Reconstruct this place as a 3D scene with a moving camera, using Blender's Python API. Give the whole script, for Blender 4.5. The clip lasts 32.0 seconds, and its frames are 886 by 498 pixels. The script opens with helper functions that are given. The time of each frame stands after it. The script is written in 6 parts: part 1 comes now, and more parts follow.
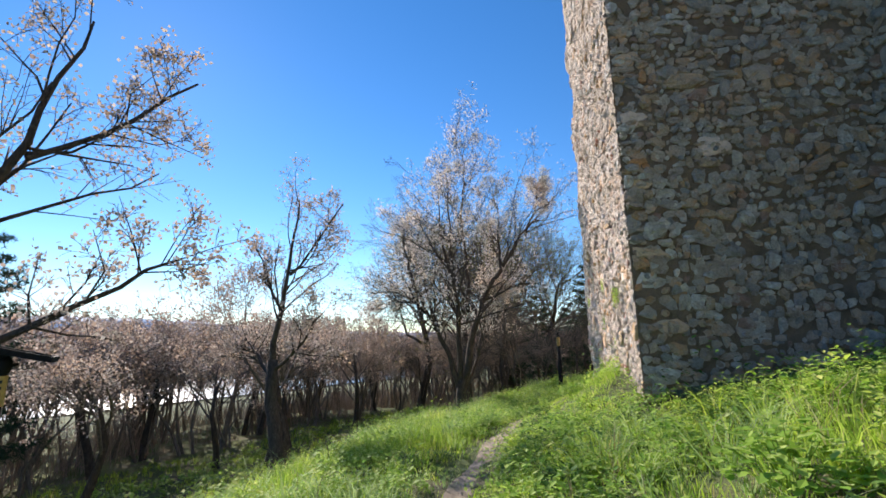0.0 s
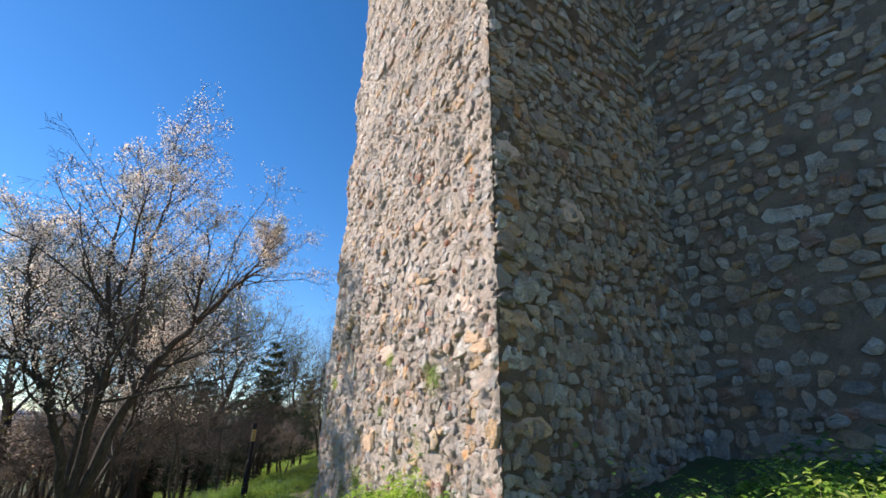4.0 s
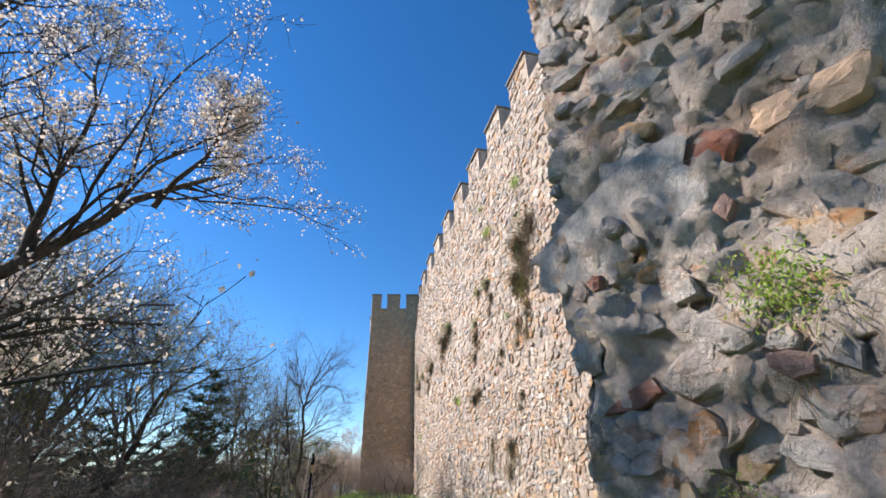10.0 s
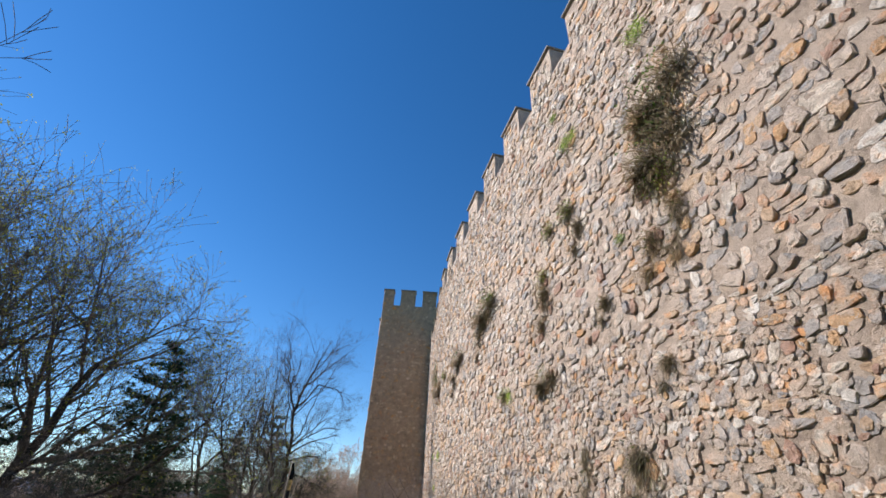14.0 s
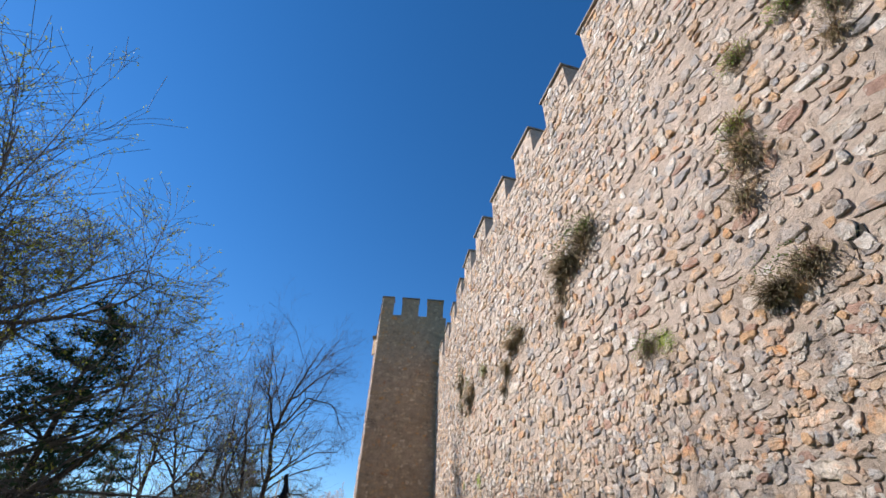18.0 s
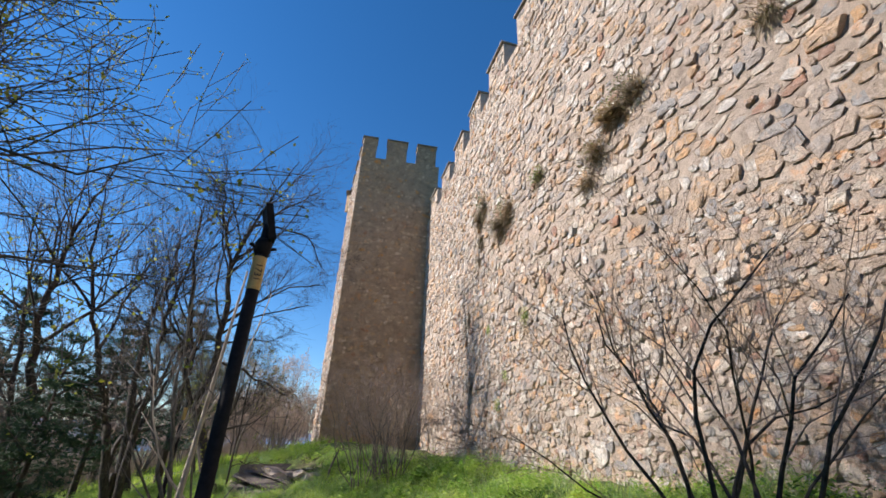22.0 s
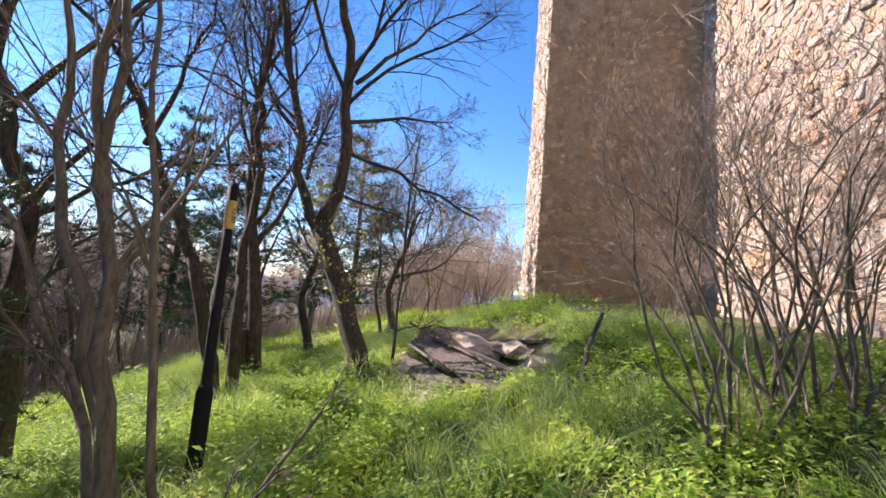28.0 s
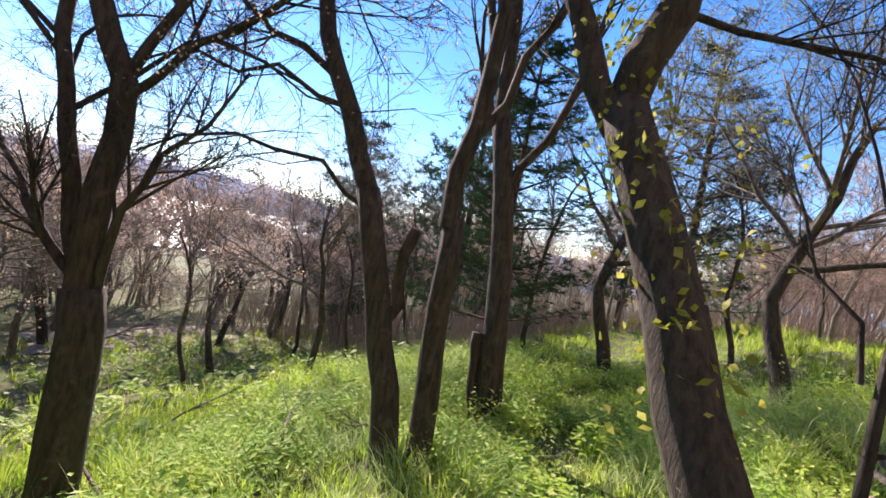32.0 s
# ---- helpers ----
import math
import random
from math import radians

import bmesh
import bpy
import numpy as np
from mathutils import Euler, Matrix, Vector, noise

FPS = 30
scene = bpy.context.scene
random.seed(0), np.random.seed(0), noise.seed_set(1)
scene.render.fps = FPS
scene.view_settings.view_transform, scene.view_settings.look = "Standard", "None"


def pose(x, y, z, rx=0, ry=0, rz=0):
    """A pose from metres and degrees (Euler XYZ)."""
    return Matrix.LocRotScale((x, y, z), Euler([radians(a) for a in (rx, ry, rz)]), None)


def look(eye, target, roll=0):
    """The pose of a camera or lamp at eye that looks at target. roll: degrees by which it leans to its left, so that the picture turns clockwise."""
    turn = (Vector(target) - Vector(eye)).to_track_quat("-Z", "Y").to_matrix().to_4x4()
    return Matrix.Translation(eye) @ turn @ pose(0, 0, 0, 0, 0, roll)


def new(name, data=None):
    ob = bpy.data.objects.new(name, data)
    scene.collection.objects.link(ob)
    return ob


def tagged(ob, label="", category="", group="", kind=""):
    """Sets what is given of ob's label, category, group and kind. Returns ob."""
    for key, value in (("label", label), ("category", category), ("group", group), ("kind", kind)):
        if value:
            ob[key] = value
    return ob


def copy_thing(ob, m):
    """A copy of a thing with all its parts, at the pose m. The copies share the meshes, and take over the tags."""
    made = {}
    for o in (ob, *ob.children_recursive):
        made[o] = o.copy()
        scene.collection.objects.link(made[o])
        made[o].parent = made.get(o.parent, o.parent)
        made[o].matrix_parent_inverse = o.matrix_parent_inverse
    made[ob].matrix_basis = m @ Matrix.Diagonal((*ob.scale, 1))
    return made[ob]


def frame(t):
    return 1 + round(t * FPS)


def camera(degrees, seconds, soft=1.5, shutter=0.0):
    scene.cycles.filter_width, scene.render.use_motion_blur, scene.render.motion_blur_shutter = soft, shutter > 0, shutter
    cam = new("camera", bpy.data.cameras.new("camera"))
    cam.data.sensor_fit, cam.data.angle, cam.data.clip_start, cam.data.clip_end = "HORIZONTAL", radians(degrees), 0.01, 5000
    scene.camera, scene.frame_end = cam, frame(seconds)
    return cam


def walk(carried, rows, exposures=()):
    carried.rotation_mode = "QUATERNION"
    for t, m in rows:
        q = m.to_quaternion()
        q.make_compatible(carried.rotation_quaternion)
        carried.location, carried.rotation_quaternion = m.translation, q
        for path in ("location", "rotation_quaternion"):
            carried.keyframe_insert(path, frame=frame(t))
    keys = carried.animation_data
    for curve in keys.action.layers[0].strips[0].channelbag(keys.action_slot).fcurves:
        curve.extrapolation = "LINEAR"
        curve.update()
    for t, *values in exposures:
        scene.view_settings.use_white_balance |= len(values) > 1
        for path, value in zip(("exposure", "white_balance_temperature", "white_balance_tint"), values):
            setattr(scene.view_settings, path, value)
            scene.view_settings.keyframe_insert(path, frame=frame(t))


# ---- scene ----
# Castle hill path: camera and its walk
cam = camera(90.0, 32.0, soft=1.6, shutter=0.0)
PATH = [
    (0, (2.908, 5.018, 1.276), (1.765, 6.607, 1.684), -0.9),
    (0.5, (2.518, 4.940, 1.515), (1.870, 6.641, 2.344), 0.8),
    (1, (2.352, 5.052, 1.583), (2.315, 6.644, 2.793), -1.5),
    (1.5, (2.228, 5.243, 1.598), (2.495, 6.671, 2.972), -3.8),
    (2, (2.114, 5.410, 1.613), (2.475, 6.795, 3.010), -4.9),
    (2.5, (1.883, 5.631, 1.558), (2.269, 7.106, 2.852), -5.0),
    (3, (1.625, 5.991, 1.488), (1.999, 7.531, 2.708), -4.3),
    (3.5, (1.298, 6.384, 1.453), (1.589, 8.031, 2.550), -1.6),
    (4, (1.050, 6.818, 1.356), (1.209, 8.660, 2.119), 1.0),
    (4.5, (0.912, 7.303, 1.372), (0.977, 9.239, 1.867), 0.3),
    (6.5, (0.163, 9.450, 1.318), (-0.096, 11.423, 1.522), 2.0),
    (7, (0.045, 10.016, 1.510), (-0.235, 11.986, 1.714), 1.9),
    (7.5, (-0.186, 10.536, 1.548), (-0.434, 12.512, 1.728), 2.4),
    (8, (-0.241, 11.073, 1.551), (-0.414, 13.048, 1.812), 1.2),
    (8.5, (-0.409, 11.640, 1.571), (-0.455, 13.576, 2.070), 0.2),
    (9, (-0.551, 12.145, 1.630), (-0.451, 13.998, 2.378), -0.7),
    (9.5, (-0.670, 12.747, 1.650), (-0.452, 14.518, 2.553), -1.3),
    (10, (-0.816, 13.340, 1.631), (-0.451, 15.062, 2.581), -0.3),
    (10.5, (-0.815, 14.004, 1.658), (-0.370, 15.682, 2.651), -0.8),
    (11, (-0.875, 14.675, 1.635), (-0.394, 16.321, 2.666), 0.8),
    (11.5, (-0.881, 15.385, 1.651), (-0.419, 17.031, 2.690), 2.0),
    (12, (-0.937, 15.975, 1.645), (-0.542, 17.622, 2.708), 3.3),
    (12.5, (-0.849, 16.525, 1.665), (-0.480, 18.174, 2.736), 3.8),
    (13, (-0.757, 17.109, 1.705), (-0.414, 18.775, 2.757), 3.7),
    (13.5, (-0.681, 17.693, 1.690), (-0.354, 19.369, 2.731), 4.0),
    (14, (-0.604, 18.297, 1.692), (-0.307, 19.975, 2.739), 3.9),
    (14.5, (-0.639, 18.846, 1.571), (-0.366, 20.511, 2.645), 3.6),
    (15, (-0.875, 19.359, 1.395), (-0.664, 21.049, 2.444), 0.3),
    (15.5, (-1.039, 19.905, 1.285), (-0.868, 21.615, 2.309), 2.6),
    (17.5, (-1.192, 22.610, 1.360), (-0.885, 24.173, 2.568), 2.6),
    (18, (-1.304, 23.224, 1.395), (-0.948, 24.767, 2.617), 2.8),
    (18.5, (-1.383, 23.864, 1.344), (-1.021, 25.430, 2.534), 2.5),
    (19, (-1.453, 24.462, 1.330), (-1.086, 26.040, 2.504), 2.6),
    (19.5, (-1.452, 25.148, 1.282), (-1.081, 26.739, 2.435), 2.5),
    (20, (-1.493, 25.786, 1.279), (-1.082, 27.414, 2.366), 3.1),
    (20.5, (-1.480, 26.417, 1.294), (-1.034, 28.081, 2.311), 3.6),
    (21, (-1.586, 26.991, 1.250), (-1.130, 28.671, 2.235), 3.6),
    (21.5, (-1.585, 27.584, 1.221), (-1.119, 29.277, 2.180), 3.5),
    (22, (-1.548, 28.201, 1.224), (-0.931, 29.909, 2.063), 3.1),
    (22.5, (-1.468, 28.784, 1.198), (-0.709, 30.497, 1.900), 2.9),
    (23, (-1.434, 29.385, 1.156), (-0.585, 31.114, 1.695), 2.9),
    (23.5, (-1.394, 29.907, 1.140), (-0.489, 31.668, 1.426), 3.4),
    (24, (-1.242, 30.461, 1.132), (-0.459, 32.298, 1.250), 5.9),
    (24.5, (-1.220, 31.074, 1.118), (-0.606, 32.977, 1.158), 8.9),
    (25, (-1.165, 31.629, 1.139), (-0.767, 33.588, 1.092), 8.8),
    (25.5, (-1.151, 32.268, 1.176), (-0.946, 34.253, 1.047), 6.8),
    (27.5, (-0.929, 34.811, 1.157), (-0.929, 36.811, 1.158), 5.2),
    (28, (-1.035, 35.430, 1.166), (-1.164, 37.413, 1.395), 4.9),
    (28.5, (-1.090, 35.985, 1.180), (-1.463, 37.915, 1.547), 5.7),
    (29, (-1.178, 36.589, 1.161), (-1.745, 38.481, 1.473), 5.5),
    (29.5, (-1.235, 37.104, 1.171), (-2.011, 38.920, 1.488), 7.6),
    (30, (-1.401, 37.646, 1.186), (-2.241, 39.436, 1.490), 9.2),
    (30.5, (-1.593, 38.143, 1.245), (-2.433, 39.941, 1.494), 10.7),
    (31, (-1.750, 38.602, 1.193), (-2.767, 40.311, 1.404), 11.2),
    (31.5, (-1.947, 38.966, 1.052), (-3.121, 40.581, 1.166), 12.3),
    (32, (-2.198, 39.333, 1.184), (-3.552, 40.804, 1.155), 11.1),
]
walk(cam, [(t, look(eye, target, roll)) for t, eye, target, roll in PATH], exposures=[(0.0, 0.75, 6650, 13), (1.0, 0.48, 6450, 12), (2.0, 0.75, 6500, 12), (3.0, 0.7, 6500, 12), (7.0, 0.68, 6350, 15), (9.0, 0.9, 6250, 13), (11.0, 0.65, 6300, 11), (13.0, 0.52, 6300, 11), (18.0, 0.6, 6300, 11), (22.0, 0.62, 6400, 11), (23.0, 0.66, 6500, 12), (24.0, 0.82, 6600, 12), (26.0, 0.92, 6650, 15), (28.0, 1.42, 6950, 24), (29.0, 1.5, 6950, 24), (30.0, 1.24, 6900, 22), (32.0, 1.36, 6950, 24)])

# ---- world, sun ----
SUN_WAY = Vector((-0.807, 0.286, 0.515)).normalized()
world = bpy.data.worlds.new("sky")
scene.world = world
world.use_nodes = True
wn = world.node_tree.nodes
sky = wn.new("ShaderNodeTexSky")
sky.sky_type = "NISHITA"
sky.sun_disc = False
sky.sun_elevation = math.asin(SUN_WAY.z)
sky.sun_rotation = math.atan2(SUN_WAY.x, SUN_WAY.y)
sky.altitude = 700
sky.air_density = 1.0
sky.dust_density = 0.03
sky.ozone_density = 2.5
wn["Background"].inputs["Strength"].default_value = 0.118
tone = wn.new("ShaderNodeHueSaturation")
tone.inputs["Hue"].default_value, tone.inputs["Saturation"].default_value = 0.503, 1.3
world.node_tree.links.new(sky.outputs[0], tone.inputs["Color"])
world.node_tree.links.new(tone.outputs[0], wn["Background"].inputs[0])
lamp = bpy.data.lights.new("sun", "SUN")
lamp.energy, lamp.angle, lamp.color = 5.0, radians(0.53), (1.0, 0.915, 0.82)
sun = new("sun", lamp)
sun.matrix_world = look(SUN_WAY * 60, (0, 0, 0))


# ---- materials ----
def material(name):
    m = bpy.data.materials.new(name)
    m.use_nodes = True
    nt = m.node_tree
    bsdf = nt.nodes["Principled BSDF"]
    return m, nt, bsdf


def node(nt, kind, **values):
    n = nt.nodes.new(kind)
    for key, value in values.items():
        n.inputs[key.replace("_", " ")].default_value = value
    return n


def ramp(nt, source, stops, mode="LINEAR"):
    r = nt.nodes.new("ShaderNodeValToRGB")
    r.color_ramp.interpolation = mode
    els = r.color_ramp.elements
    while len(els) < len(stops):
        els.new(0.5)
    for e, (p, c) in zip(els, stops):
        e.position, e.color = p, (*c, 1)
    nt.links.new(source, r.inputs[0])
    return r.outputs[0]


def blend(nt, kind, fac, a, b):
    m = nt.nodes.new("ShaderNodeMix")
    m.data_type, m.blend_type = "RGBA", kind
    for slot, v in ((0, fac), (6, a), (7, b)):
        if isinstance(v, (int, float)):
            m.inputs[slot].default_value = v
        elif isinstance(v, tuple):
            m.inputs[slot].default_value = (*v, 1)
        else:
            nt.links.new(v, m.inputs[slot])
    return m.outputs[2]


def grain(nt, coords, scale, detail=5.0, rough=0.6):
    n = node(nt, "ShaderNodeTexNoise", Scale=scale, Detail=detail, Roughness=rough)
    nt.links.new(coords, n.inputs["Vector"])
    return n.outputs["Fac"]


def place_coords(nt):
    return nt.nodes.new("ShaderNodeNewGeometry").outputs["Position"]


def bump(nt, bsdf, height, strength, distance):
    b = node(nt, "ShaderNodeBump", Strength=strength, Distance=distance)
    nt.links.new(height, b.inputs["Height"])
    nt.links.new(b.outputs[0], bsdf.inputs["Normal"])


def piece_random(nt):
    """A value of its own for each piece, loose or joined."""
    info, geo = nt.nodes.new("ShaderNodeObjectInfo"), nt.nodes.new("ShaderNodeNewGeometry")
    add = nt.nodes.new("ShaderNodeMath")
    add.operation = "ADD"
    nt.links.new(info.outputs["Random"], add.inputs[0])
    nt.links.new(geo.outputs["Random Per Island"], add.inputs[1])
    fr = nt.nodes.new("ShaderNodeMath")
    fr.operation = "FRACT"
    nt.links.new(add.outputs[0], fr.inputs[0])
    return fr.outputs[0]


def stone_material(name, stops, stain, lime, rusty=0.55, relief=0.085, patch=3.5, smears=6.5):
    m, nt, bsdf = material(name)
    pos = place_coords(nt)
    base = ramp(nt, piece_random(nt), stops, "CONSTANT")
    mottle = ramp(nt, grain(nt, pos, 7.0, 6.0, 0.65), [(0.3, (0.55, 0.53, 0.52)), (0.55, (1.0, 1.0, 1.0)), (0.75, (1.22, 1.12, 1.0))])
    c = blend(nt, "MULTIPLY", 0.85, base, mottle)
    rust = ramp(nt, grain(nt, pos, patch, 4.0), [(0.55, (0, 0, 0)), (0.64, (1, 1, 1))])
    c = blend(nt, "MIX", rust, c, blend(nt, "MULTIPLY", rusty, c, (1.0, 0.66, 0.42)))
    fine = grain(nt, pos, 60.0, 6.0, 0.75)
    c = blend(nt, "MULTIPLY", 0.55, c, ramp(nt, fine, [(0.32, (0.5, 0.48, 0.47)), (0.55, (1, 1, 1)), (0.7, (1.12, 1.1, 1.08))]))
    damp = ramp(nt, grain(nt, pos, 0.35, 3.0), [(0.42, (0, 0, 0)), (0.68, (1, 1, 1))])
    c = blend(nt, "MIX", damp, c, blend(nt, "MULTIPLY", stain, c, (0.66, 0.63, 0.6)))
    smear = ramp(nt, grain(nt, pos, smears, 7.0, 0.72), [(0.52, (0, 0, 0)), (0.58, (0.72, 0.72, 0.72))])
    c = blend(nt, "MIX", smear, c, blend(nt, "MULTIPLY", 1.0, lime, ramp(nt, fine, [(0.3, (0.6, 0.58, 0.56)), (0.6, (1, 1, 1))])))
    nt.links.new(c, bsdf.inputs["Base Color"])
    bsdf.inputs["Roughness"].default_value = 0.9
    bsdf.inputs["Specular IOR Level"].default_value = 0.2
    h = blend(nt, "MIX", 0.35, grain(nt, pos, 12.0, 10.0, 0.8), blend(nt, "MIX", 0.5, fine, smear))
    bump(nt, bsdf, h, 1.0, relief)
    return m


RUBBLE = [(0.0, (0.70, 0.56, 0.45)), (0.10, (0.50, 0.46, 0.43)), (0.19, (0.77, 0.68, 0.58)), (0.30, (0.64, 0.51, 0.41)), (0.40, (0.46, 0.44, 0.43)),
          (0.46, (0.86, 0.80, 0.73)), (0.56, (0.72, 0.52, 0.36)), (0.64, (0.70, 0.59, 0.50)), (0.75, (0.60, 0.53, 0.48)), (0.84, (0.77, 0.57, 0.40)),
          (0.89, (0.55, 0.36, 0.28)), (0.92, (0.74, 0.48, 0.28)), (0.95, (0.80, 0.71, 0.62))]
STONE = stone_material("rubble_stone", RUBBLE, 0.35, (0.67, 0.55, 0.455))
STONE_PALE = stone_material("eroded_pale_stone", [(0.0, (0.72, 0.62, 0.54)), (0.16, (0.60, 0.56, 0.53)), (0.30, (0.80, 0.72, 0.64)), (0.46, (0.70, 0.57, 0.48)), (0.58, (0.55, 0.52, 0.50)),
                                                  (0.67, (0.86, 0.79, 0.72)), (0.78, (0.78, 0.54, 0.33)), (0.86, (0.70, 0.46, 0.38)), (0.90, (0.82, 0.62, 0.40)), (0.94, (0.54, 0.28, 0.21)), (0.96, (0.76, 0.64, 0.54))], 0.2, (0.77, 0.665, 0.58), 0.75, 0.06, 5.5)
# brown stone, coloured darker still for the shade on the second tower's near face
STONE_BROWN = stone_material("shade_brown_tower_stone", [(0.0, (0.52, 0.38, 0.25)), (0.2, (0.60, 0.45, 0.29)), (0.4, (0.47, 0.36, 0.25)), (0.6, (0.58, 0.41, 0.24)),
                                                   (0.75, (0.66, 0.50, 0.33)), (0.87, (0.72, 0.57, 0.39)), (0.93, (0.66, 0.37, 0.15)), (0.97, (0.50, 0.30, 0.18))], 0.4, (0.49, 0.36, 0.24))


def pitted_material(name, colour):
    """Porous tuff with deep small pits."""
    m, nt, bsdf = material(name)
    pos = place_coords(nt)
    pits = node(nt, "ShaderNodeTexVoronoi", Scale=38.0)
    nt.links.new(pos, pits.inputs["Vector"])
    mix = blend(nt, "MIX", 0.8, pits.outputs["Distance"], grain(nt, pos, 11.0, 9.0, 0.75))
    c = ramp(nt, mix, [(0.2, tuple(v * 0.45 for v in colour)), (0.42, colour), (0.7, tuple(min(1, v * 1.25) for v in colour))])
    nt.links.new(c, bsdf.inputs["Base Color"])
    bsdf.inputs["Roughness"].default_value = 0.95
    bump(nt, bsdf, mix, 0.9, 0.05)
    return m


TUFF = pitted_material("orange_tuff", (0.64, 0.44, 0.295))
TUFF_PINK = pitted_material("pink_limestone", (0.70, 0.53, 0.43))
SLAB_GREY = pitted_material("grey_limestone", (0.62, 0.56, 0.51))


def mortar_material(name, tone, rusty=0.0, relief=0.09, gritty=0.25):
    m, nt, bsdf = material(name)
    pos = place_coords(nt)
    n = grain(nt, pos, 3.0, 6.0, 0.65)
    c = ramp(nt, n, [(0.3, tuple(v * 0.62 for v in tone)), (0.5, tone), (0.72, tuple(min(1, v * 1.22) for v in tone))])
    fine = grain(nt, pos, 90.0, 5.0, 0.8)
    c = blend(nt, "MULTIPLY", 0.6, c, ramp(nt, fine, [(0.3, (0.45, 0.43, 0.42)), (0.6, (1.05, 1.04, 1.02))]))
    big = ramp(nt, grain(nt, pos, 0.4, 3.0), [(0.4, (1, 1, 1)), (0.7, (0.72, 0.7, 0.68))])
    c = blend(nt, "MULTIPLY", 0.7, c, big)
    rust = ramp(nt, grain(nt, pos, 2.6, 5.0), [(0.54, (0, 0, 0)), (0.66, (1, 1, 1))])
    c = blend(nt, "MIX", rust, c, blend(nt, "MULTIPLY", rusty, c, (1.0, 0.70, 0.48)))
    nt.links.new(c, bsdf.inputs["Base Color"])
    bsdf.inputs["Roughness"].default_value = 0.95
    bsdf.inputs["Specular IOR Level"].default_value = 0.1
    bump(nt, bsdf, blend(nt, "MIX", gritty, grain(nt, pos, 13.0, 9.0, 0.78), fine), 1.0, relief)
    return m


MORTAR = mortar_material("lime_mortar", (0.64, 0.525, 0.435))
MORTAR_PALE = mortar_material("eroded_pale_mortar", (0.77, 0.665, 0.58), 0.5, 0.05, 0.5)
# shade on the near face and the start wall is put into these tones
MORTAR_SHADED = mortar_material("shade_darkened_mortar", (0.37, 0.27, 0.195))
MORTAR_HALF_SHADED = mortar_material("half_shade_mortar", (0.41, 0.315, 0.245))
# brown mortar, lowered in tone with that face's shade
MORTAR_BROWN = mortar_material("shade_brown_mortar", (0.47, 0.345, 0.23))


def bark_material(name, dark, light):
    m, nt, bsdf = material(name)
    pos = place_coords(nt)
    stretch = nt.nodes.new("ShaderNodeMapping")
    stretch.inputs["Scale"].default_value = (1, 1, 0.22)
    nt.links.new(pos, stretch.inputs["Vector"])
    n = grain(nt, stretch.outputs[0], 28.0, 6.0, 0.7)
    c = ramp(nt, n, [(0.35, dark), (0.62, light)])
    lichen = ramp(nt, grain(nt, pos, 9.0, 4.0), [(0.58, (0, 0, 0)), (0.68, (1, 1, 1))])
    c = blend(nt, "MIX", lichen, c, blend(nt, "MIX", 0.22, c, (0.22, 0.215, 0.17)))
    nt.links.new(c, bsdf.inputs["Base Color"])
    bsdf.inputs["Roughness"].default_value = 0.9
    bump(nt, bsdf, n, 1.0, 0.03)
    return m


BARK = bark_material("dark_bark", (0.022, 0.018, 0.015), (0.08, 0.064, 0.052))
BARK_PALE = bark_material("grey_brown_bark", (0.092, 0.077, 0.064), (0.23, 0.2, 0.175))
BARK_LIGHT = bark_material("light_sapling_bark", (0.34, 0.28, 0.22), (0.62, 0.54, 0.45))
BARK_GREY = bark_material("grey_twig", (0.07, 0.058, 0.05), (0.19, 0.165, 0.145))
TWIG_RED = bark_material("reddish_twig", (0.24, 0.175, 0.14), (0.45, 0.355, 0.295))


def leaf_material(name, stops, through_share=0.45):
    m, nt, bsdf = material(name)
    c = ramp(nt, piece_random(nt), stops)
    pos = place_coords(nt)
    c = blend(nt, "MULTIPLY", 0.75, c, ramp(nt, grain(nt, pos, 1.4, 3.0), [(0.36, (0.5, 0.6, 0.5)), (0.5, (0.9, 0.95, 0.9)), (0.64, (1.25, 1.12, 0.8))]))
    nt.links.new(c, bsdf.inputs["Base Color"])
    bsdf.inputs["Roughness"].default_value = 0.6
    bsdf.inputs["Specular IOR Level"].default_value = 0.25
    back = nt.nodes.new("ShaderNodeBsdfTranslucent")
    nt.links.new(c, back.inputs["Color"])
    mixed = nt.nodes.new("ShaderNodeMixShader")
    mixed.inputs[0].default_value = through_share
    nt.links.new(bsdf.outputs[0], mixed.inputs[1])
    nt.links.new(back.outputs[0], mixed.inputs[2])
    nt.links.new(mixed.outputs[0], nt.nodes["Material Output"].inputs["Surface"])
    return m


GRASS = leaf_material("grass_blade", [(0.0, (0.17, 0.31, 0.04)), (0.35, (0.32, 0.48, 0.06)), (0.7, (0.46, 0.61, 0.09)), (0.9, (0.54, 0.64, 0.15)), (1.0, (0.62, 0.56, 0.30))], 0.5)
WEED = leaf_material("broad_weed_leaf", [(0.0, (0.20, 0.38, 0.06)), (0.5, (0.40, 0.58, 0.10)), (0.85, (0.55, 0.68, 0.18)), (1.0, (0.64, 0.70, 0.32))], 0.5)
IVY = leaf_material("dark_weed_leaf", [(0.0, (0.07, 0.16, 0.03)), (0.6, (0.12, 0.24, 0.045)), (1.0, (0.2, 0.31, 0.08))], 0.4)
STRAW = leaf_material("dry_straw", [(0.0, (0.15, 0.11, 0.075)), (0.5, (0.27, 0.205, 0.145)), (0.85, (0.38, 0.30, 0.21)), (1.0, (0.20, 0.22, 0.08))], 0.4)
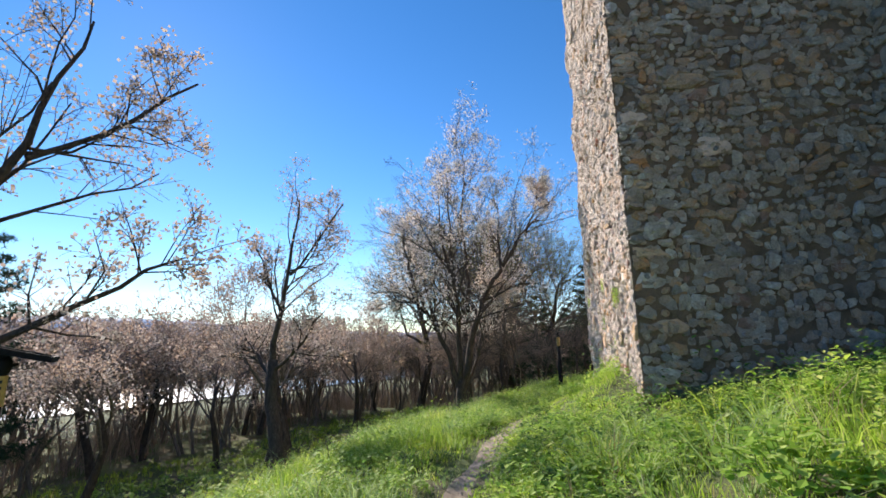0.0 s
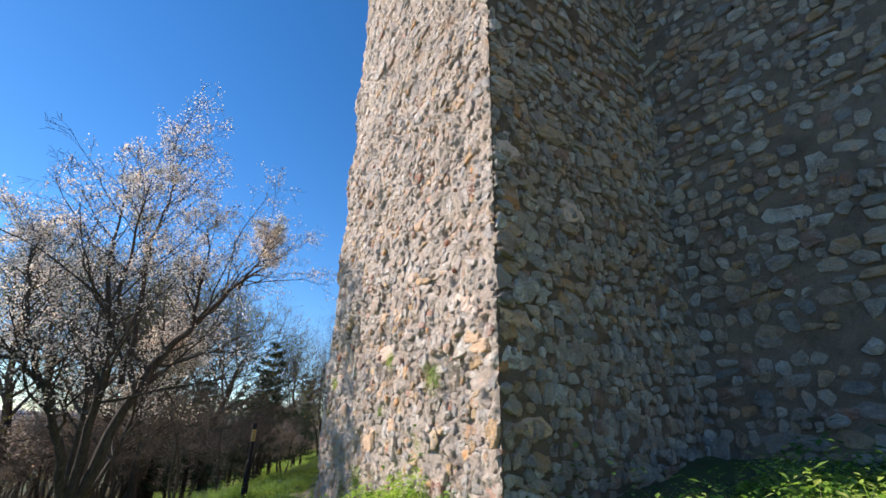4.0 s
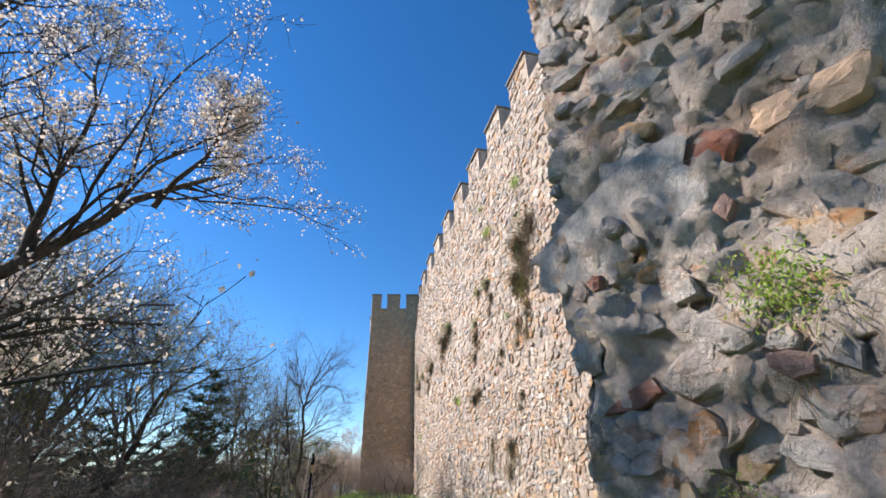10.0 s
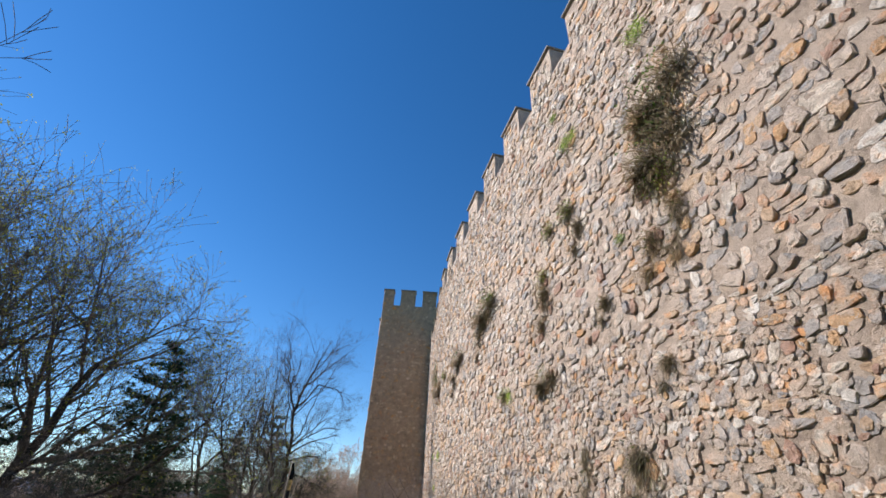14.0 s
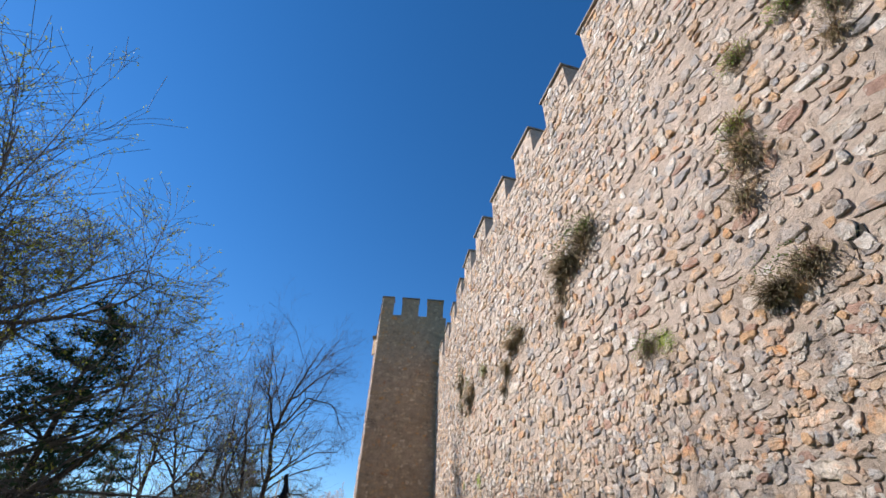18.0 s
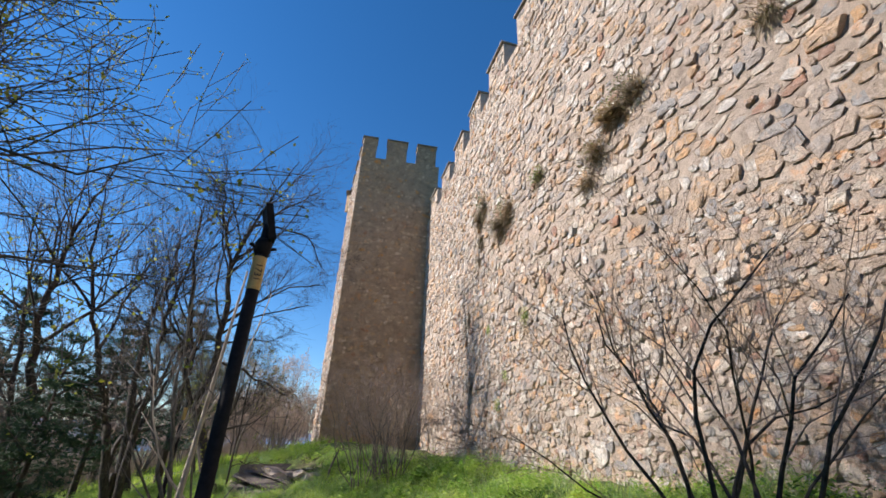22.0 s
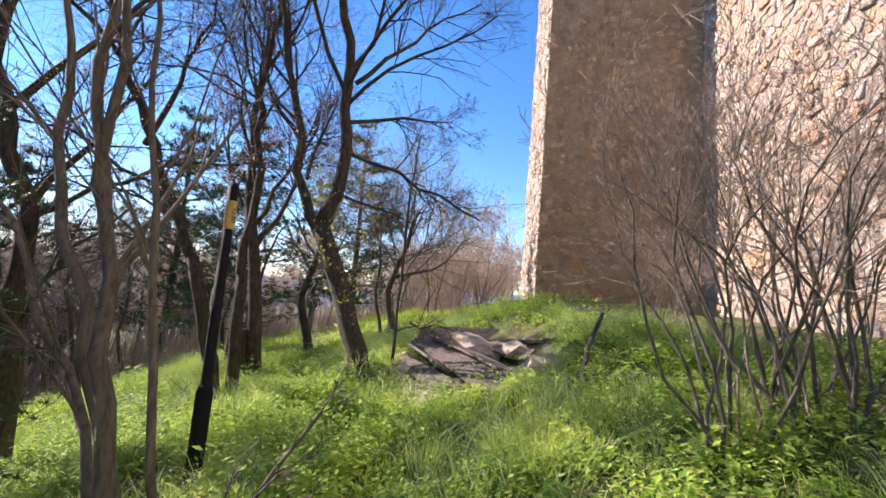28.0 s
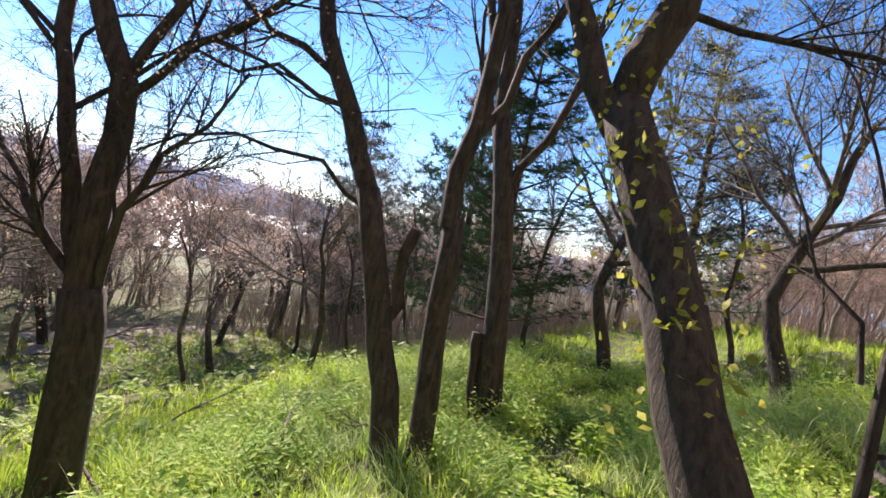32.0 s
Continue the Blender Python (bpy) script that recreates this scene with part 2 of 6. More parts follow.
BLOSSOM = leaf_material("almond_blossom", [(0.0, (0.74, 0.62, 0.60)), (0.5, (0.82, 0.74, 0.72)), (0.85, (0.84, 0.78, 0.75)), (1.0, (0.72, 0.55, 0.52))], 0.5)
BLOSSOM_DULL = leaf_material("faded_blossom", [(0.0, (0.42, 0.31, 0.28)), (0.6, (0.58, 0.47, 0.44)), (1.0, (0.70, 0.61, 0.58))], 0.4)
BUD = leaf_material("yellow_green_bud", [(0.0, (0.22, 0.24, 0.04)), (0.6, (0.34, 0.36, 0.07)), (1.0, (0.46, 0.44, 0.14))], 0.5)
GRASS_LONG = leaf_material("long_grass_blade", [(0.0, (0.22, 0.36, 0.12)), (0.5, (0.38, 0.52, 0.21)), (1.0, (0.56, 0.64, 0.34))], 0.5)
NEEDLE = leaf_material("pine_needle", [(0.0, (0.018, 0.045, 0.028)), (0.6, (0.035, 0.08, 0.045)), (1.0, (0.07, 0.12, 0.06))], 0.2)
REDBUD = leaf_material("pinkish_bud", [(0.0, (0.42, 0.30, 0.25)), (0.6, (0.56, 0.43, 0.38)), (1.0, (0.68, 0.57, 0.52))], 0.4)


def ground_material():
    m, nt, bsdf = material("grassy_soil")
    pos = place_coords(nt)
    soil = ramp(nt, grain(nt, pos, 5.0, 6.0), [(0.3, (0.075, 0.055, 0.035)), (0.7, (0.19, 0.15, 0.10))])
    green = ramp(nt, grain(nt, pos, 2.0, 6.0), [(0.3, (0.05, 0.08, 0.018)), (0.7, (0.13, 0.17, 0.04))])
    c = blend(nt, "MIX", ramp(nt, grain(nt, pos, 0.9, 5.0), [(0.42, (1, 1, 1)), (0.66, (0.25, 0.25, 0.25))]), soil, green)
    nt.links.new(c, bsdf.inputs["Base Color"])
    bsdf.inputs["Roughness"].default_value = 0.95
    bump(nt, bsdf, grain(nt, pos, 30.0, 8.0, 0.7), 1.0, 0.04)
    return m


GROUND = ground_material()


def path_material():
    m, nt, bsdf = material("trodden_earth")
    pos = place_coords(nt)
    c = ramp(nt, grain(nt, pos, 6.0, 7.0, 0.7), [(0.3, (0.15, 0.12, 0.085)), (0.5, (0.27, 0.22, 0.165)), (0.72, (0.42, 0.36, 0.29))])
    nt.links.new(c, bsdf.inputs["Base Color"])
    bsdf.inputs["Roughness"].default_value = 0.95
    bump(nt, bsdf, grain(nt, pos, 45.0, 8.0, 0.7), 1.0, 0.02)
    return m


EARTH = path_material()


def plain_material(name, colour, rough, scale=12.0, vary=0.35, metal=0.0, relief=0.01):
    m, nt, bsdf = material(name)
    pos = place_coords(nt)
    n = grain(nt, pos, scale, 6.0, 0.65)
    c = ramp(nt, n, [(0.3, tuple(v * (1 - vary) for v in colour)), (0.7, tuple(min(1.0, v * (1 + vary)) for v in colour))])
    nt.links.new(c, bsdf.inputs["Base Color"])
    bsdf.inputs["Roughness"].default_value, bsdf.inputs["Metallic"].default_value = rough, metal
    bump(nt, bsdf, grain(nt, pos, scale * 5, 6.0), 0.5, relief)
    return m


BLACK_PAINT = plain_material("black_painted_steel", (0.014, 0.014, 0.015), 0.75, 30.0, 0.35, 0.0, 0.002)
BLACK_PAINT.node_tree.nodes["Principled BSDF"].inputs["Specular IOR Level"].default_value = 0.15
TAG_YELLOW = plain_material("ochre_tag", (0.52, 0.36, 0.13), 0.55, 25.0, 0.2, 0.0, 0.001)
TAG_INK = plain_material("tag_ink", (0.03, 0.028, 0.025), 0.6, 25.0, 0.1)
OLD_WOOD = bark_material("weathered_board", (0.05, 0.04, 0.035), (0.2, 0.165, 0.145))
PALE_STONE = plain_material("pale_boulder", (0.46, 0.37, 0.30), 0.9, 9.0, 0.4, 0.0, 0.03)
COPING = plain_material("dark_coping_slab", (0.23, 0.205, 0.18), 0.9, 9.0, 0.4, 0.0, 0.02)


# ---- mesh helpers ----
def mesh_of(name, verts, faces, mat, smooth=False):
    me = bpy.data.meshes.new(name)
    me.from_pydata([tuple(v) for v in verts], [], [tuple(f) for f in faces])
    me.materials.append(mat)
    if smooth:
        me.polygons.foreach_set("use_smooth", [True] * len(me.polygons))
    me.update()
    return me


def put(name, me, parent=None, m=None, label=""):
    ob = new(name, me)
    if parent is not None:
        ob.parent = parent
    if m is not None:
        ob.matrix_basis = m
    return tagged(ob, label)


def table(pairs):
    a = np.array(pairs, float)
    return lambda v: np.interp(v, a[:, 0], a[:, 1])


class Build:
    """Collects vertices and faces of one mesh."""

    def __init__(self):
        self.v, self.f, self.n = [], [], 0

    def add(self, verts, faces):
        self.f.extend([tuple(i + self.n for i in f) for f in faces])
        self.v.extend(verts)
        self.n += len(verts)

    def tube(self, pts, radii, sides, cap=True):
        """A tapered tube along pts."""
        pts = [Vector(p) for p in pts]
        start = self.n
        side = None
        for k, p in enumerate(pts):
            d = (pts[min(k + 1, len(pts) - 1)] - pts[max(k - 1, 0)])
            d = d.normalized() if d.length > 1e-9 else Vector((0, 0, 1))
            if side is None:
                side = d.orthogonal().normalized()
            side = (side - d * side.dot(d))
            side = side.normalized() if side.length > 1e-6 else d.orthogonal().normalized()
            other = d.cross(side)
            for s in range(sides):
                a = 2 * math.pi * s / sides
                self.v.append(tuple(p + (side * math.cos(a) + other * math.sin(a)) * radii[k]))
        for k in range(len(pts) - 1):
            for s in range(sides):
                a, b = start + k * sides + s, start + k * sides + (s + 1) % sides
                self.f.append((a, b, b + sides, a + sides))
        self.n += len(pts) * sides
        if cap:
            self.f.append(tuple(start + (len(pts) - 1) * sides + s for s in range(sides)))

    def box(self, m, size):
        x, y, z = (v / 2 for v in size)
        cs = [m @ Vector((sx * x, sy * y, sz * z)) for sz in (-1, 1) for sy in (-1, 1) for sx in (-1, 1)]
        self.add([tuple(c) for c in cs], [(0, 2, 3, 1), (4, 5, 7, 6), (0, 1, 5, 4), (2, 6, 7, 3), (0, 4, 6, 2), (1, 3, 7, 5)])

    def mesh(self, name, mat, smooth=False):
        return mesh_of(name, self.v, self.f, mat, smooth)


# ---- the ground ----
path_x = table([(-20, 9), (0, 4.6), (5, 2.6), (7.3, 0.95), (10, 0), (13, -0.8), (17, -0.8), (20, -1.05), (25, -1.45), (30, -1.35), (35, -0.95), (38, -1.5), (40, -2.4), (44, -4.2), (60, -9), (100, -12)])
path_z = table([(-20, -1.2), (0, -0.35), (5, -0.12), (8, -0.02), (11, 0.0), (14, -0.15), (18, 0.1), (21, -0.05), (26, -0.12), (32, -0.22), (36, -0.2), (40, -0.3), (44, -0.4), (60, -1.0), (100, -3)])
path_w = table([(6, 1.15), (8, 1.6), (14, 1.5), (18, 0.9), (30, 0.8), (34, 1.0), (38, 0.9)])
fall_near = table([(0, 0), (2, -0.25), (3, -0.55), (6, -1.8), (9, -2.3), (20, -3.0), (60, -8), (200, -30), (400, -38), (4000, -40)])
fall_far = table([(0, 0), (1.2, -0.1), (2.2, -0.35), (3.5, -0.8), (4.5, -1.05), (6, -1.6), (8.3, -2.4), (13, -3.0), (20, -3.6), (60, -8), (200, -30), (400, -38), (4000, -40)])
rise = table([(0, 0), (0.4, 0.03), (1, 0.25), (2, 0.6), (3, 0.95), (4, 1.2), (8, 1.6), (60, 6), (400, 10), (4000, 10)])


def ground_z(x, y, rough=True):
    x, y = np.asarray(x, float), np.asarray(y, float)
    u = x - path_x(y)
    w = np.clip((y - 24) / 12, 0, 1)
    w = w * w * (3 - 2 * w)
    z = path_z(y) + np.where(u > 0, rise(np.maximum(u, 0)), (1 - w) * fall_near(np.maximum(-u, 0)) + w * fall_far(np.maximum(-u, 0)))
    z = z + 0.42 * np.exp(-((x - 1.2) ** 2 + (y - 11.6) ** 2) / 1.6)
    z = z + 0.5 * np.exp(-(((x - 1.2) / 2.2) ** 2 + ((y - 46) / 3) ** 2))
    z = z - 0.45 * np.exp(-(((x + 0.6) / 1.0) ** 2 + ((y - 42.2) / 1.45) ** 2) ** 2)
    z = z + 0.42 * np.exp(-(((x + 2.4) / 0.55) ** 2 + ((y - 41.3) / 0.8) ** 2))
    z = z - 0.16 * np.exp(-(((x - 3.8) / 1.6) ** 2 + ((y - 10) / 2.2) ** 2))
    if rough:
        off = np.clip(np.abs(u) / 0.5, 0.15, 1)
        z = z + off * (0.05 * np.sin(2.1 * x + 0.7 * y) * np.sin(1.7 * y - 0.6 * x) + 0.035 * np.sin(4.3 * x + 1.3) * np.sin(3.9 * y + x) + 0.02 * np.sin(9.1 * x + 2 * y) * np.sin(8.3 * y - x))
        z = z - 0.05 * np.exp(-(u / 0.22) ** 2)
    return z


def build_ground():
    def axis(lo, hi, fine_lo, fine_hi, step):
        mid = list(np.arange(fine_lo, fine_hi + 1e-6, step))
        out, v, s = [], fine_lo, step
        while v > lo:
            s *= 1.25
            v -= s
            out.insert(0, max(v, lo))
        v, s, up = mid[-1], step, []
        while v < hi:
            s *= 1.25
            v += s
            up.append(min(v, hi))
        return np.array(out + mid + up)

    xs, ys = axis(-4000, 4000, -9, 6, 0.16), axis(-4000, 4000, 0, 52, 0.16)
    gx, gy = np.meshgrid(xs, ys)
    gz = ground_z(gx, gy)
    v = np.stack([gx, gy, gz], -1).reshape(-1, 3)
    n, m = len(ys), len(xs)
    i = (np.arange(n - 1)[:, None] * m + np.arange(m - 1)).ravel()
    f = np.stack([i, i + 1, i + m + 1, i + m], 1)
    me = mesh_of("ground", v.tolist(), f.tolist(), GROUND, True)
    tagged(put("ground", me), "grassy castle hillside sloping down from the wall", "ground", kind="structure")
    # the trodden path, a strip a little above the soil
    b = Build()
    ss = np.arange(-4, 38.2, 0.12)
    rows = []
    for y in ss:
        w = float(path_w(y)) * (0.13 + 0.05 * math.sin(y * 1.3) + 0.04 * math.sin(y * 3.7 + 1)) * min(1, (38.4 - y) / 2.5)
        cx = float(path_x(y)) + 0.06 * math.sin(y * 1.9)
        row = []
        for k in range(5):
            x = cx + (k / 2 - 1) * w + 0.02 * math.sin(y * 11 + k * 2)
            row.append((x, y, float(ground_z(x, y)) + (0.012 if 0 < k < 4 else -0.015)))
        rows.append(row)
    b.v = [p for r in rows for p in r]
    b.n = len(b.v)
    b.f = [(a * 5 + k, a * 5 + k + 1, a * 5 + k + 6, a * 5 + k + 5) for a in range(len(rows) - 1) for k in range(4)]
    tagged(put("path", b.mesh("path", EARTH, True)), "narrow trodden earth footpath through the grass", "path", kind="structure")


build_ground()


# ---- masonry ----
def stone_shape(rnd, rings=1, n=9, ragged=0.82):
    """A worn irregular stone face within a unit square, its back at depth -0.8 and its face at about depth 1."""
    power, skew, wedge, first = rnd.uniform(2.4, 7.0), rnd.uniform(-0.25, 0.25), rnd.uniform(-0.7, 0.7), rnd.random()
    ring = []
    for k in range(n):
        a = 2 * math.pi * (k + first + rnd.uniform(-0.3, 0.3)) / n
        c, s = math.cos(a), math.sin(a)
        r = 0.5 / (abs(c) ** power + abs(s) ** power) ** (1 / power) * rnd.uniform(ragged, 1.07)
        ring.append((r * c + skew * r * s, r * s * (1 + wedge * r * c)))
    slant = (rnd.uniform(-0.6, 0.6), rnd.uniform(-0.7, 0.45))
    v = [(x * 1.02, y * 1.02, -0.8) for x, y in ring]
    edge = 0.5 if rings == 1 else -0.3
    v += [(x, y, edge + rnd.uniform(-0.22, 0.25) + 0.5 * (x * slant[0] + y * slant[1])) for x, y in ring]
    levels = [0.91, 0.5] if rings == 1 else [0.88, 0.6, 0.3]
    for lv, q in enumerate(levels):
        v += [(x * q * rnd.uniform(0.93, 1.05), y * q * rnd.uniform(0.93, 1.05), rnd.uniform(0.62, 1.08) - (0.08 if rings == 1 else 0.25) * (lv == 0) + 0.7 * q * (x * slant[0] + y * slant[1])) for x, y in ring]
    v.append((rnd.uniform(-0.1, 0.1), rnd.uniform(-0.1, 0.1), rnd.uniform(0.88, 1.08)))
    f = []
    for r in range(1 + len(levels)):
        for k in range(n):
            a, b = r * n + k, r * n + (k + 1) % n
            f.append((a, b, b + n, a + n))
    top = (1 + len(levels)) * n
    f += [(top + k, top + (k + 1) % n, top + n) for k in range(n)]
    return v, f


_r = random.Random(11)
SHAPES = [stone_shape(_r, 1, 8, 0.74) for _ in range(40)]
CHIPS = [stone_shape(_r, 1, 6) for _ in range(40)]
FINE_SHAPES = [stone_shape(_r, 3, 13, 0.72) for _ in range(40)]


def lay_stones(length, bottom, top_at, rnd, course, width, gap):
    """Wavering courses of rubble over a face: centre, width and height of each stone."""
    out, z = [], bottom
    top = max(top_at(s) for s in np.arange(0, length, 0.1))
    wave = [(rnd.uniform(0.5, 2.2), rnd.uniform(0, 6), rnd.uniform(0.03, 0.09)) for _ in range(3)]
    while z < top:
        h = rnd.uniform(*course)
        s = 0.0
        while s < length - 0.05:
            w = max(rnd.uniform(*width) * rnd.choice([1.0, 0.9, 0.7, 0.5, 0.4, 1.3]), h * 0.75)
            if s + w > length - 0.1:
                w = length - s
            mid = s + w / 2
            zc = z + h / 2 + sum(a * math.sin(mid * k + p + z * 0.5) for k, p, a in wave) + rnd.gauss(0, 0.13) * h
            kind = rnd.random()
            if kind < 0.12 and h > 0.17:
                cut = rnd.uniform(0.35, 0.65)
                pieces = [(mid, zc - h / 2 + h * cut / 2, w, h * cut), (mid, zc + h / 2 - h * (1 - cut) / 2, w, h * (1 - cut))]
            elif kind < 0.3 and w > 0.3:
                pieces = [(mid - w / 4, zc, w / 2, h * 0.9), (mid + w / 4, zc + rnd.uniform(-0.04, 0.04), w / 2, h * 0.8)]
            else:
                pieces = [(mid, zc, w, h * rnd.uniform(0.85, 1.2))]
            for ms, mz, ww, hh in pieces:
                if mz + hh * 0.45 < min(top_at(ms), top_at(ms - ww * 0.45), top_at(ms + ww * 0.45)) and rnd.random() > gap:
                    big = rnd.choice([1.3, 1.5]) if rnd.random() < 0.07 else 1.0
                    out.append((ms, mz, ww * rnd.uniform(0.8, 1.04) * big, hh * rnd.uniform(0.74, 1.06) * big))
            s += w
        z += h
    return out


SWELL = {}


def wall(name, label, length, bottom, body_top, merlons, merlon_h, at, thick, stone, mortar, seed, course=(0.11, 0.23), width=(0.13, 0.36),
         depth=(0.018, 0.045), gap=0.08, near=None, fine=False, slope=0.0, cap=True, rough=0.03, cell=0.1, fill=None):
    """A rubble wall. at(s, z) gives the place, the way along it and the way out of it. merlons: stretches of s that rise by merlon_h."""
    rnd = random.Random(seed)

    def lift(s):
        return slope * s

    def top_at(s):
        t = body_top + lift(s)
        return t + merlon_h if any(a <= s <= b for a, b in merlons) else t

    def lump(s, z):
        """The swell of the whole face, which stones and mortar share."""
        return rough * (min(1.0, (length - s) / 0.3) if fine else 1.0) * (noise.noise(Vector((s * 1.1, z * 1.1, seed))) + 0.7 * noise.noise(Vector((s * 4.5, z * 4.5, seed + 3.3))))

    SWELL[name] = lump
    b = Build()
    # mortar face with its unevenness
    ns, nz = max(2, int(length / cell)), max(2, int((body_top - bottom) / cell))
    idx = {}
    for i in range(ns + 1):
        for k in range(nz + 1):
            s = length * i / ns
            z = bottom + (body_top + lift(s) - bottom) * k / nz
            p, along, out = at(s, z)
            edge = (i in (0, ns) and cell > 0.05) or k == nz
            d = 0 if edge else lump(s, z) + rough * (((0.45 if cell < 0.05 else 0.5) * noise.noise(Vector((s * 11, z * 11, seed + 5.1))) if cell < 0.15 else 0) + (0.4 * noise.noise(Vector((s * 24, z * 31, seed + 7.7))) + 0.3 * noise.noise(Vector((s * 47, z * 53, seed + 9.7))) if cell < 0.05 else 0))
            if cell < 0.05 and i == 0:
                p = p + along * (0.07 * noise.noise(Vector((z * 2.3, 4.0, seed))) + 0.04 * noise.noise(Vector((z * 7, 1.0, seed))) + 0.02)
            idx[i, k] = b.n
            b.add([tuple(p + out * d)], [])
    for i in range(ns):
        for k in range(nz):
            b.f.append((idx[i, k], idx[i + 1, k], idx[i + 1, k + 1], idx[i, k + 1]))

    def block(s0, s1, z0, z1, t, back=0.0):
        """A solid length of wall behind its face."""
        steps = max(1, int((s1 - s0) / 1.5))
        for q in range(steps):
            a, c = s0 + (s1 - s0) * q / steps, s0 + (s1 - s0) * (q + 1) / steps
            vs = []
            for z in (z0, z1):
                for s, o in ((a + 0.1 * (a < 0.06) * (back > 0), back), (c - 0.1 * (c > length - 0.06) * (back > 0), back), (c - 0.3 * (c > length - 0.06), t), (a + 0.3 * (a < 0.06), t)):
                    zz = z + lift(s) if z > bottom + 1 else z
                    p, along, out = at(s, zz)
                    vs.append(tuple(p - out * o))
            b.add(vs, [(0, 1, 2, 3), (4, 7, 6, 5), (0, 4, 5, 1), (1, 5, 6, 2), (2, 6, 7, 3), (3, 7, 4, 0)])

    block(0, length, bottom, body_top, thick, 0.05)
    for a, c in merlons:
        block(a, c, body_top - 0.02, body_top + merlon_h, min(thick, 0.55), 0.0)
    ob = tagged(put(name, b.mesh(name, mortar, cell < 0.05)), label, "wall", kind="structure")
    if cap:
        for a, c in merlons:
            cb = Build()
            p, along, out = at((a + c) / 2, body_top + merlon_h + lift((a + c) / 2))
            rot = Matrix((along, -out, Vector((0, 0, 1)))).transposed().to_4x4()
            cb.box(Matrix.Translation(p - out * (min(thick, 0.55) / 2 - 0.02) + Vector((0, 0, 0.025))) @ rot, (c - a + 0.08, min(thick, 0.55) + 0.1, 0.05))
            put("coping_slab", cb.mesh("coping_slab", COPING), ob, label="thin dark coping slab")
    # stones
    stones = lay_stones(length, bottom + 0.1, top_at, rnd, course, width, gap)
    meshes = [mesh_of("stone", v, f, stone, False) for v, f in (FINE_SHAPES if fine else SHAPES)]
    rest, parts, wear = Build(), 0, np.random.RandomState(seed)
    for ms, mz, ww, hh in stones:
        p, along, out = at(ms, mz)
        detail = fine and mz < 6.5
        shapes, k = (FINE_SHAPES if detail else SHAPES), rnd.randrange(40)
        dd = rnd.uniform(*depth) * rnd.choice([0.35, 0.8, 1.0, 1.25]) * (0.7 + 0.8 * min(ww, hh) / 0.25)
        tilt = rnd.gauss(0, 0.19)
        ax = along * math.cos(tilt) + Vector((0, 0, 1)) * math.sin(tilt)
        az = Vector((0, 0, 1)) * math.cos(tilt) - along * math.sin(tilt)
        lean = out + along * rnd.uniform(-0.04, 0.04) + Vector((0, 0, rnd.uniform(-0.06, 0.06)))
        p = p + out * lump(ms, mz)
        m = Matrix((ax * ww, az * hh, lean * dd)).transposed().to_4x4()
        m.translation = p
        if near is not None and parts < 300 and near(ms, mz) and (detail or not fine):
            put("stone", meshes[k], ob, m)
            parts += 1
        else:
            v, f = shapes[k]
            rest.add((np.array(v) @ np.array(m.to_3x3()).T + np.array(p) + wear.normal(0, (0.018 if detail else 0.028) * min(ww, hh), (len(v), 3))).tolist(), f)
    if fill is not None:
        # small pinning stones between the large ones
        for ms, mz, ww, hh in lay_stones(length, bottom + 0.1, lambda s: min(fill[2], top_at(s)), rnd, (0.055, 0.11), (0.055, 0.16), 0.62 if fine else 0.4):
            if fill[0] < ms < fill[1]:
                p, along, out = at(ms, mz)
                p = p + out * lump(ms, mz)
                v, f = CHIPS[rnd.randrange(40)]
                tilt = rnd.gauss(0, 0.4)
                ax = along * math.cos(tilt) + Vector((0, 0, 1)) * math.sin(tilt)
                az = Vector((0, 0, 1)) * math.cos(tilt) - along * math.sin(tilt)
                m = Matrix((ax * ww, az * hh, out * rnd.uniform(0.012, 0.035))).transposed()
                rest.add((np.array(v) @ np.array(m).T + np.array(p)).tolist(), f)
    if rest.n:
        tagged(put("stonework", rest.mesh("stonework", stone), ob), "rubble stones bedded in mortar", kind="stuff")
    return ob


def straight(x0, y0, x1, y1, batter=0.0, z_ref=0.0):
    a, c = Vector((x0, y0, 0)), Vector((x1, y1, 0))
    along = (c - a).normalized()
    out = Vector((along.y, -along.x, 0))

    def at(s, z):
        return a + along * s + out * (batter * (z_ref - z)) + Vector((0, 0, z)), along, out

    return at, (c - a).length


def row(start, count, merlon, gap):
    return [(start + k * (merlon + gap), start + k * (merlon + gap) + merlon) for k in range(count)]


# first tower: near face in shade, sunlit face over the path, and its hidden sides
A_SW, A_NW, A_SE = (1.77, 10.15), (-0.15, 14.55), (5.15, 12.05)
A_NE = (A_SE[0] + A_NW[0] - A_SW[0], A_SE[1] + A_NW[1] - A_SW[1])
A_BODY, A_MER = 11.72, 0.85
at, n = straight(*A_SW, A_SE[0] + 0.4, A_SE[1] + 0.225)
# mortar coloured darker to deepen the shade on this face
wall("wall_tower_near_face", "shaded rubble stone face of the first square tower", n, -0.6, A_BODY, [(0.0, 0.8), (1.51, 2.36), (3.03, 3.88)], A_MER, at, 0.8, STONE, MORTAR_SHADED, 21,
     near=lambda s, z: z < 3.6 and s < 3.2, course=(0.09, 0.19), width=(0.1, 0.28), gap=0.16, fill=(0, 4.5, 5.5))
at, n = straight(*A_NW, *A_SW)
